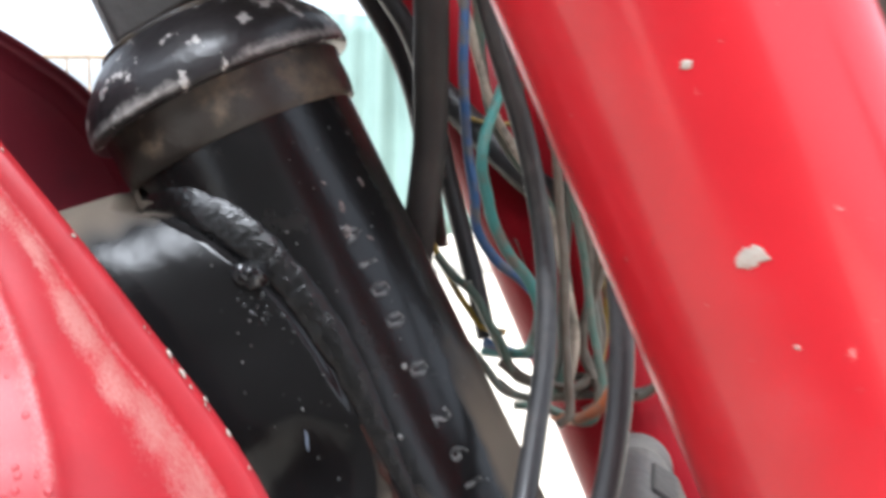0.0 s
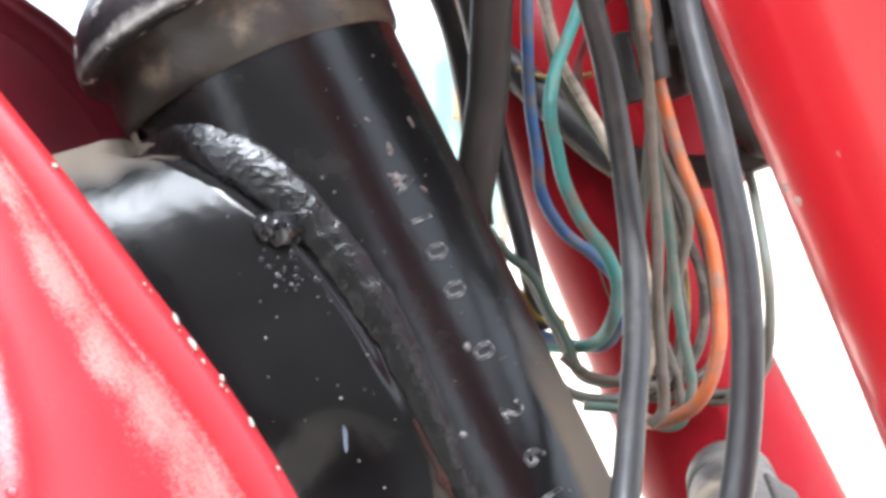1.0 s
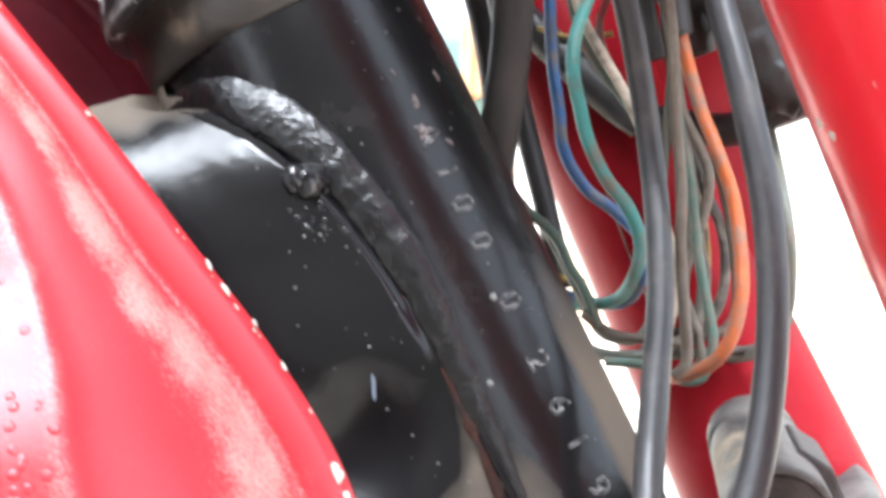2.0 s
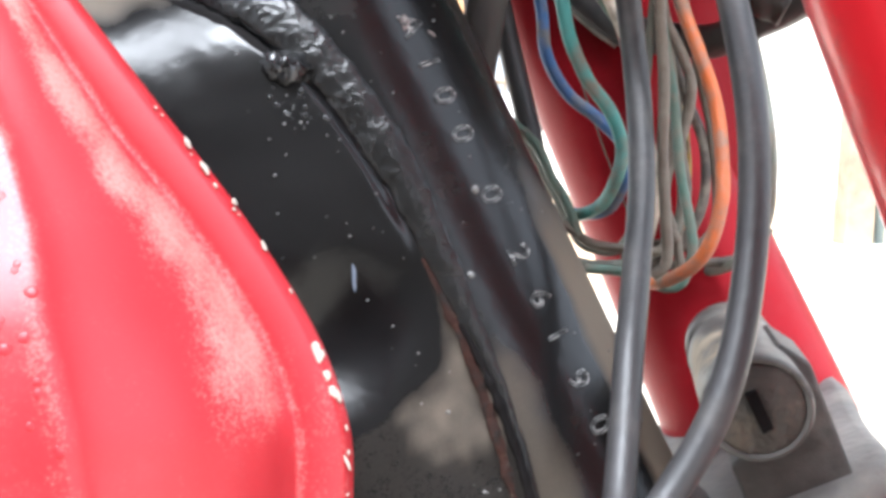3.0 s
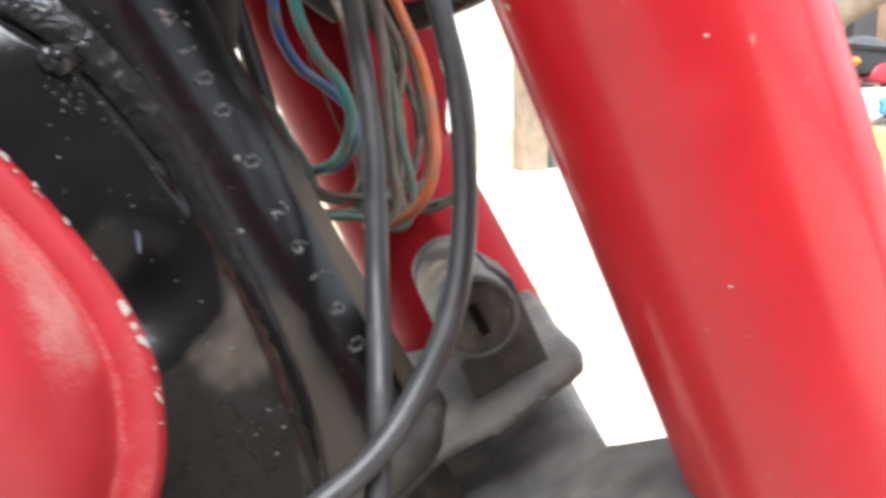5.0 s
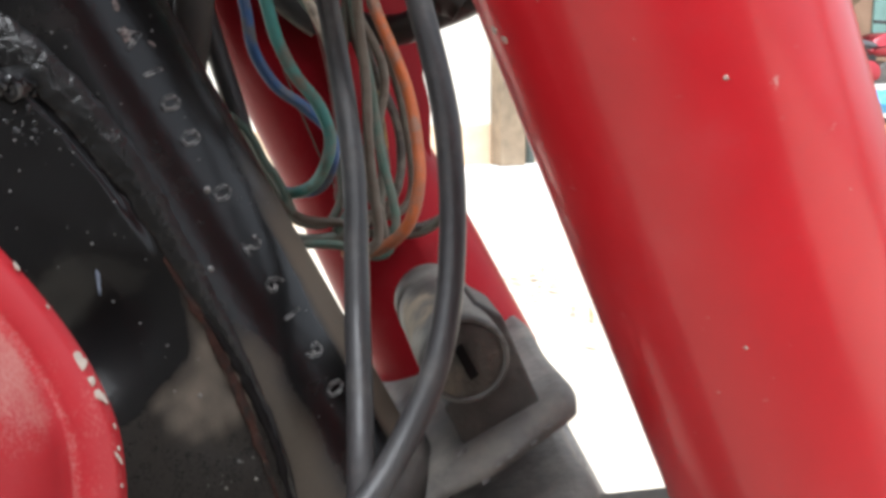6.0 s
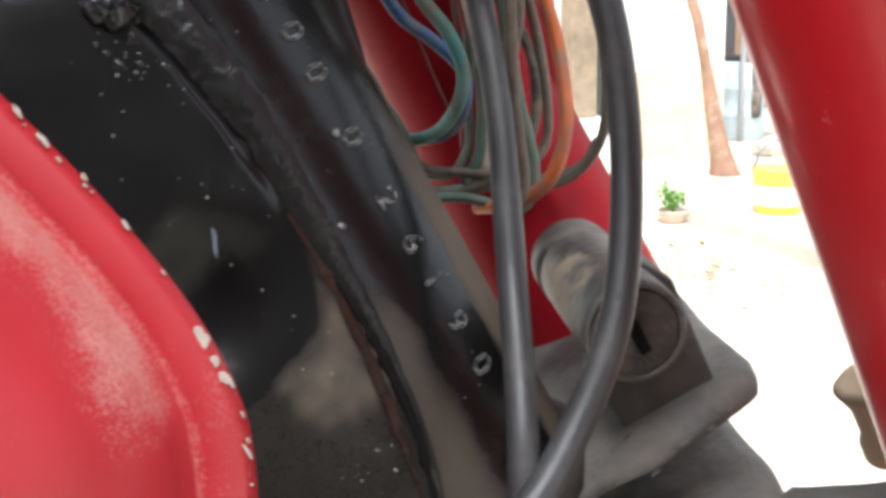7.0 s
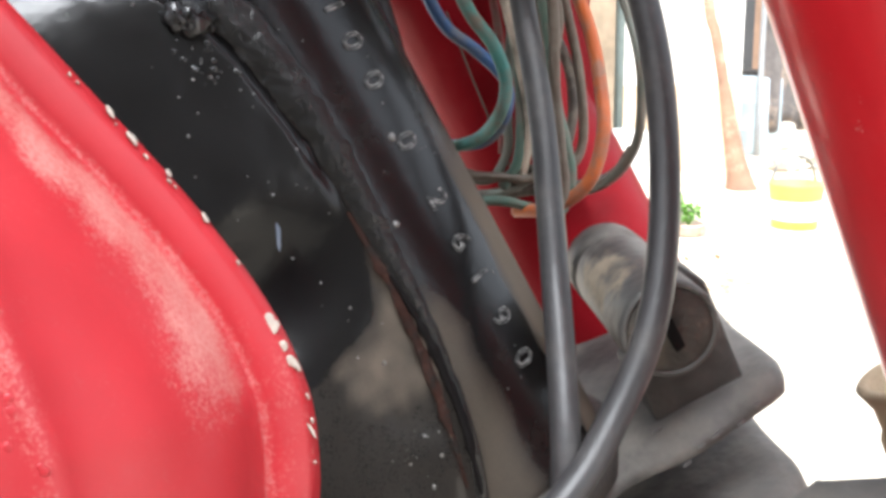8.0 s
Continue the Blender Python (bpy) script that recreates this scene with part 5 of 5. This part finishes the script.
def plant(place, size, count, seed):
    ob = thing("plant", place, "small leafy green plant growing from the sand", "plant")
    r = random.Random(seed)
    stem = bmesh.new()
    leaves = bmesh.new()
    p = Vector(place)
    for k in range(9):
        tip = p + Vector((r.uniform(-1, 1) * size * 0.7, r.uniform(-1, 1) * size * 0.7, r.uniform(0.5, 1.0) * size * 1.5))
        tube([p, p.lerp(tip, 0.5) + Vector((0, 0, 0.02)), tip], 0.003, 5, 3, bm=stem)
        for j in range(count // 9):
            c = p.lerp(tip, r.uniform(0.3, 1.0)) + Vector((r.uniform(-1, 1), r.uniform(-1, 1), r.uniform(-0.5, 0.8))) * size * 0.3
            w = Vector((r.uniform(-1, 1), r.uniform(-1, 1), r.uniform(-0.2, 0.8))).normalized()
            s = w.cross(Vector((0.3, 0.2, 1))).normalized()
            q = size * r.uniform(0.12, 0.22)
            vs = [leaves.verts.new(c + o) for o in (-w * q, s * q * 0.45, w * q, -s * q * 0.45)]
            leaves.faces.new(vs)
    part("stems", stem, MAT["leaf"], ob)
    part("foliage", leaves, MAT["leaf"], ob, smooth=False)


solo("flower_pot", lathe((1.83, 3.30, 0.0), (0, 0, 1), [(0.0, 0.04), (0.006, 0.046), (0.036, 0.056), (0.042, 0.06), (0.046, 0.057), (0.034, 0.052), (0.03, 0.006)], 28), MAT["clay"], "low pale clay pot beside the kerb", "pot")
plant((1.83, 3.30, 0.03), 0.085, 240, 3)
litter = bmesh.new()
for k in range(170):
    c = Vector((1.6 + rng.gauss(0, 0.16), 2.75 + rng.gauss(0, 0.3), 0.016 + rng.uniform(0, 0.006)))
    if c.x > 1.85:
        continue
    w = Vector((rng.uniform(-1, 1), rng.uniform(-1, 1), rng.uniform(-0.25, 0.25))).normalized()
    side = w.cross(Vector((0, 0, 1))).normalized()
    q = rng.uniform(0.012, 0.03)
    litter.faces.new([litter.verts.new(c + o) for o in (-w * q, side * q * 0.4, w * q, -side * q * 0.4)])
solo("leaf_litter", litter, MAT["dry_leaf"], "scattered dry brown leaves on the sand along the kerb", "leaves", kind="stuff", smooth=False)

# far left: railing, sheet and cloth behind the steering head
rail_ob = thing("railing", (-1.5, 8.95, 1.1), "brown metal railing on the boundary wall", "railing")
for k in range(30):
    x = -5.0 + 0.2 * k
    part("baluster", tube([(x, 9.1, 1.08), (x, 9.1, 1.35), (x, 9.1, 1.6)], 0.012, 6, 2), MAT["post_wood"], rail_ob)
for z in (1.2, 1.6):
    part("rail", tube([(-5.2, 9.1, z), (-2.0, 9.1, z), (1.0, 9.1, z)], 0.02, 8, 2), MAT["post_wood"], rail_ob)
sheet = bmesh.new()
cols = []
for i in range(40):
    x = -0.75 + 1.15 * i / 39
    fold = 0.04 * math.sin(i * 0.9) + 0.03 * math.sin(i * 0.37 + 1)
    cols.append([sheet.verts.new((x + 0.05 * k * math.sin(i * 0.2) / 12, 6.0 + fold * (0.4 + 0.6 * k / 12), 0.30 + 1.32 * k / 12 - 0.05 * abs(math.sin(i * 0.21)))) for k in range(13)])
for a, b in zip(cols, cols[1:]):
    for k in range(12):
        sheet.faces.new((a[k], b[k], b[k + 1], a[k + 1]))
sheet_ob = solo("plastic_sheet", sheet, MAT["mint"], "pale mint green plastic sheet draped on a line", "sheet")
thick = sheet_ob.modifiers.new("thick", "SOLIDIFY")
thick.thickness = 0.004
rag = bmesh.new()
folds = []
for i in range(22):
    x = 0.13 + 0.3 * i / 21
    folds.append([rag.verts.new((x, 5.93 + 0.02 * math.sin(i * 1.1 + 0.2 * k), 1.63 - 0.05 * k - 0.02 * math.sin(i * 0.4) * k / 9)) for k in range(10)])
for a, b in zip(folds, folds[1:]):
    for k in range(9):
        rag.faces.new((a[k], b[k], b[k + 1], a[k + 1]))
rag_ob = solo("hanging_cloth", rag, MAT["orange_cloth"], "pale orange cloth hung over the line beside the sheet", "cloth")
rag_ob.modifiers.new("thick", "SOLIDIFY").thickness = 0.004
solo("line", tube([(-0.78, 5.97, 1.625), (-0.1, 5.965, 1.60), (0.44, 5.97, 1.625)], 0.005, 8, 6), MAT["rail_grey"], "thin grey washing line between two poles", "line")
for x in (-0.78, 0.44):
    solo("pole", tube([(x, 6.02, 0.0), (x, 6.02, 0.8), (x, 6.02, 1.62)], 0.022, 10, 3), MAT["post_wood"], "thin wooden pole holding up the sheet", "pole", group="poles of the line")
# parked motorcycle behind the ledge, its tail nearest
far_bike = thing("motorcycle", (6.5, 6.75, 0.0), "dark parked motorcycle with a red tank standing behind the white ledge", "motorcycle")
for wx in (5.95, 7.2):
    wheel_far = part("wheel", lathe((wx, 6.70, 0.3), (0, 1, 0), [(0.0, 0.2), (0.0, 0.28), (0.02, 0.3), (0.08, 0.3), (0.1, 0.28), (0.1, 0.2)], 30), MAT["far_black"], far_bike)
    part("hub", lathe((wx, 6.66, 0.3), (0, 1, 0), [(0.0, 0.03), (0.01, 0.07), (0.17, 0.07), (0.18, 0.03)], 20), MAT["worn_metal"], wheel_far)


def across(name, outline, half, material, label="", soft=0.02):
    """A part of the far motorcycle with an outline seen from its side, a width and soft edges."""
    return part(name, slab(round_outline(outline, 5), 6.75 - half, 6.75 + half, lambda a, b, z: Vector((a, z, b)), soft, 3), MAT[material], far_bike, label)


across("tail", [(5.62, 0.76), (5.9, 0.68), (6.3, 0.7), (6.3, 0.84), (5.95, 0.88), (5.7, 0.90)], 0.10, "far_black", "black tail panel")
across("seat", [(5.74, 0.90), (6.05, 0.87), (6.35, 0.84), (6.36, 0.90), (6.2, 0.93), (6.0, 0.985), (5.8, 0.975)], 0.13, "far_grey", "black seat with a raised tail", 0.03)
across("tank", [(6.24, 0.82), (6.62, 0.80), (6.66, 0.92), (6.5, 0.99), (6.32, 0.96)], 0.13, "far_red", "red fuel tank", 0.05)
across("side_panel", [(6.02, 0.62), (6.36, 0.60), (6.34, 0.74), (6.1, 0.76)], 0.12, "far_red", "red side panel")
across("mudguard", [(5.58, 0.56), (5.72, 0.64), (6.0, 0.66), (6.0, 0.69), (5.7, 0.68), (5.55, 0.60)], 0.07, "far_black")
across("engine", [(6.3, 0.30), (6.75, 0.30), (6.78, 0.55), (6.6, 0.74), (6.35, 0.7)], 0.12, "dusty_iron", "grey engine block", 0.04)
part("indicator", lathe((5.64, 6.58, 0.785), (1, 0, 0), [(0, 0.02), (0.02, 0.036), (0.16, 0.036), (0.2, 0.016)], 20), MAT["amber"], far_bike, "amber indicator lamp")
part("grab_rail", tube([(5.72, 6.62, 0.86), (5.62, 6.64, 0.95), (5.60, 6.75, 0.96), (5.62, 6.86, 0.95), (5.72, 6.88, 0.86)], 0.014, 10, 5), MAT["worn_metal"], far_bike, "bright metal grab rail")
part("exhaust", tube([(5.55, 6.58, 0.36), (6.0, 6.58, 0.33), (6.5, 6.6, 0.30)], lambda w: 0.05 - 0.025 * w, 14, 5), MAT["worn_metal"], far_bike, "metal exhaust pipe")
part("fork", tube([(7.2, 6.75, 0.3), (7.05, 6.75, 0.7), (6.9, 6.75, 1.05)], 0.03, 8, 3), MAT["worn_metal"], far_bike)
part("handlebar", tube([(6.7, 6.4, 1.1), (6.85, 6.6, 1.08), (6.85, 6.9, 1.08), (6.7, 7.1, 1.1)], 0.015, 8, 4), MAT["far_black"], far_bike)
solo("bamboo_pole", tube([(4.3, 5.5, 0.886), (4.95, 5.5, 1.217), (5.9, 5.5, 1.70), (6.6, 5.5, 2.057)], 0.085, 16, 6, wobble=0.08), MAT["pole_wood"], "thick tan pole slanting up over the ledge", "pole")
solo("pole_prop", tube([(6.45, 5.5, 0.0), (6.45, 5.5, 0.9), (6.45, 5.5, 1.9)], 0.05, 12, 4), MAT["post_wood"], "upright wooden prop under the slanted pole", "prop")
solo("pole_prop", tube([(4.36, 5.5, 0.0), (4.36, 5.5, 0.4), (4.36, 5.5, 0.84)], 0.04, 12, 4), MAT["post_wood"], "upright wooden prop under the slanted pole", "prop")

# added out of view: darkens reflections in the paint, its gaps give sheen bands
walling("unseen_wall", [((-9.0, -1.85, -0.1), (-3.3, -1.6, 2.95)), ((-2.6, -1.85, -0.1), (-1.9, -1.6, 2.95)), ((-1.3, -1.85, -0.1), (0.8, -1.6, 2.95)), ((-1.9, -1.85, 2.1), (-1.3, -1.6, 2.95)), ((5.4, -1.85, -0.1), (10.0, -1.6, 2.95))], MAT["unseen_plaster"], "unseen dark wall with gaps, added behind the camera to shape reflections")

# the rest of the motorcycle, unseen, added also to keep light off the fork
lamp_at = at(-150, 58, 0)
lamp = part("headlamp", lathe(lamp_at, FORE, [(-0.055, 0.02), (-0.05, 0.045), (-0.03, 0.064), (0.0, 0.074), (0.035, 0.077), (0.04, 0.074)], 48), MAT["hose"], bike, "round black headlamp shell")
part("lamp_rim", lathe(lamp_at + FORE * 0.034, FORE, [(0.0, 0.078), (0.004, 0.081), (0.012, 0.08), (0.014, 0.074)], 48), MAT["worn_metal"], lamp, "steel headlamp rim")
part("lamp_glass", lathe(lamp_at + FORE * 0.044, FORE, [(0.0, 0.074), (0.008, 0.06), (0.013, 0.03), (0.014, 0.005)], 48), MAT["white_paint"], lamp, "pale headlamp glass")
bar = part("handlebar", tube([at(60, 272, 330), at(30, 268, 220), at(2, 205, 110), at(-4, 142, 60), at(-4, 138, 0), at(-4, 142, -60), at(2, 205, -110), at(30, 268, -220), at(60, 272, -330)], 0.011, 14, 8), MAT["worn_metal"], bike, "steel handlebar")
for side in (1, -1):
    part("grip", tube([at(61, 272, 335 * side), at(46, 271, 280 * side), at(33, 269, 228 * side)], 0.0165, 14, 6), MAT["rubber"], bar, "black rubber handlebar grip")
part("handlebar_cover", plate(round_outline([(58, 50), (24, 82), (-50, 76), (-78, 36), (-78, -36), (-50, -76), (24, -82), (58, -50), (64, 0)], 6), 150, 174, lambda a, b, z: at(a, z, b), 6.0), MAT["hose"], bike, "black plastic handlebar cover")
part("instrument", lathe(at(-70, 172, 0), UP, [(0.0, 0.03), (0.01, 0.045), (0.045, 0.048), (0.05, 0.042)], 36), MAT["hose"], bike, "round black speedometer housing")
guard = bmesh.new()
arcs = []
for k in range(25):
    a = radians(15 + 150 * k / 24)
    way = Vector((math.cos(a), 0, math.sin(a)))
    arcs.append([guard.verts.new(AXLE + way * (0.318 - 0.03 * abs(j) ** 2 / 16) + Vector((0, 0.0135 * j, 0))) for j in range(-4, 5)])
for a, b in zip(arcs, arcs[1:]):
    for k in range(8):
        guard.faces.new((a[k], a[k + 1], b[k + 1], b[k]))
guard_ob = part("front_mudguard", guard, MAT["fork_red"], bike, "red front mudguard")
guard_ob.modifiers.new("thick", "SOLIDIFY").thickness = 0.0015
part("crankcase", box((-0.50, 0.13, 0.20), (-0.16, 0.34, 0.42), 0.05), MAT["dusty_iron"], bike, "dusty grey engine crankcase")
barrel = part("cylinder", lathe((-0.20, 0.235, 0.40), (0.35, 0, 1), [(0.0, 0.05), (0.15, 0.05), (0.16, 0.055), (0.20, 0.05)], 32), MAT["dusty_iron"], bike, "grey engine cylinder")
for k in range(7):
    part("fin", lathe(Vector((-0.20, 0.235, 0.41)) + Vector((0.35, 0, 1)).normalized() * 0.019 * k, (0.35, 0, 1), [(0.0, 0.05), (0.001, 0.08), (0.004, 0.08), (0.005, 0.05)], 32), MAT["dusty_iron"], barrel)
part("seat", slab(round_outline([(-0.36, 0.80), (-0.50, 0.76), (-0.80, 0.76), (-1.04, 0.80), (-1.05, 0.86), (-0.80, 0.84), (-0.50, 0.83)], 5), 0.14, 0.36, lambda a, b, z: Vector((a, z, b)), 0.02, 2), MAT["rubber"], bike, "long black seat")
REAR = Vector((-0.96, 0.245, 0.29))
rear = part("rear_wheel", lathe(REAR - Vector((0, 0.036, 0)), (0, 1, 0), [(0.0, 0.225), (0.002, 0.262), (0.016, 0.283), (0.036, 0.289), (0.056, 0.283), (0.070, 0.262), (0.072, 0.225)], 64), MAT["rubber"], bike, "black rubber rear tyre")
part("rim", lathe(REAR - Vector((0, 0.026, 0)), (0, 1, 0), [(0.0, 0.212), (0.0, 0.228), (0.026, 0.22), (0.052, 0.228), (0.052, 0.212)], 64), MAT["worn_metal"], rear, "steel wheel rim")
part("hub", lathe(REAR - Vector((0, 0.06, 0)), (0, 1, 0), [(0.0, 0.01), (0.012, 0.012), (0.014, 0.06), (0.1, 0.06), (0.102, 0.012), (0.12, 0.01)], 32), MAT["worn_metal"], rear, "grey wheel hub")
for k in range(18):
    a = 2 * math.pi * k / 18
    way = Vector((math.cos(a), 0, math.sin(a)))
    part("spoke", tube([REAR + way * 0.055 + Vector((0, 0.03 * (-1) ** k, 0)), REAR + way * 0.13 + Vector((0, 0.015 * (-1) ** k, 0)), REAR + way * 0.215], 0.0016, 6, 3), MAT["worn_metal"], rear)
for y in (0.14, 0.35):
    part("swing_arm", tube([(-0.45, y, 0.33), (-0.7, y, 0.31), (-0.97, y, 0.29)], 0.017, 12, 4), MAT["far_black"], bike)
    part("shock_absorber", tube([(-0.86, y, 0.34), (-0.83, y, 0.5), (-0.79, y, 0.72)], 0.022, 14, 4), MAT["worn_metal"], bike)
part("frame_rail", tube([at(120, -20, 0), (-0.36, 0.245, 0.72), (-0.55, 0.245, 0.70), (-0.95, 0.245, 0.76)], 0.024, 14, 6), MAT["far_black"], bike, "black steel seat rail")
part("frame_rail", tube([at(60, -90, 0), (-0.13, 0.245, 0.52), (-0.18, 0.245, 0.40)], 0.02, 14, 6), MAT["far_black"], bike, "black steel engine mount")
part("side_stand", tube([(-0.42, 0.34, 0.24), (-0.44, 0.42, 0.12), (-0.46, 0.48, 0.008)], 0.010, 10, 4), MAT["far_black"], bike)
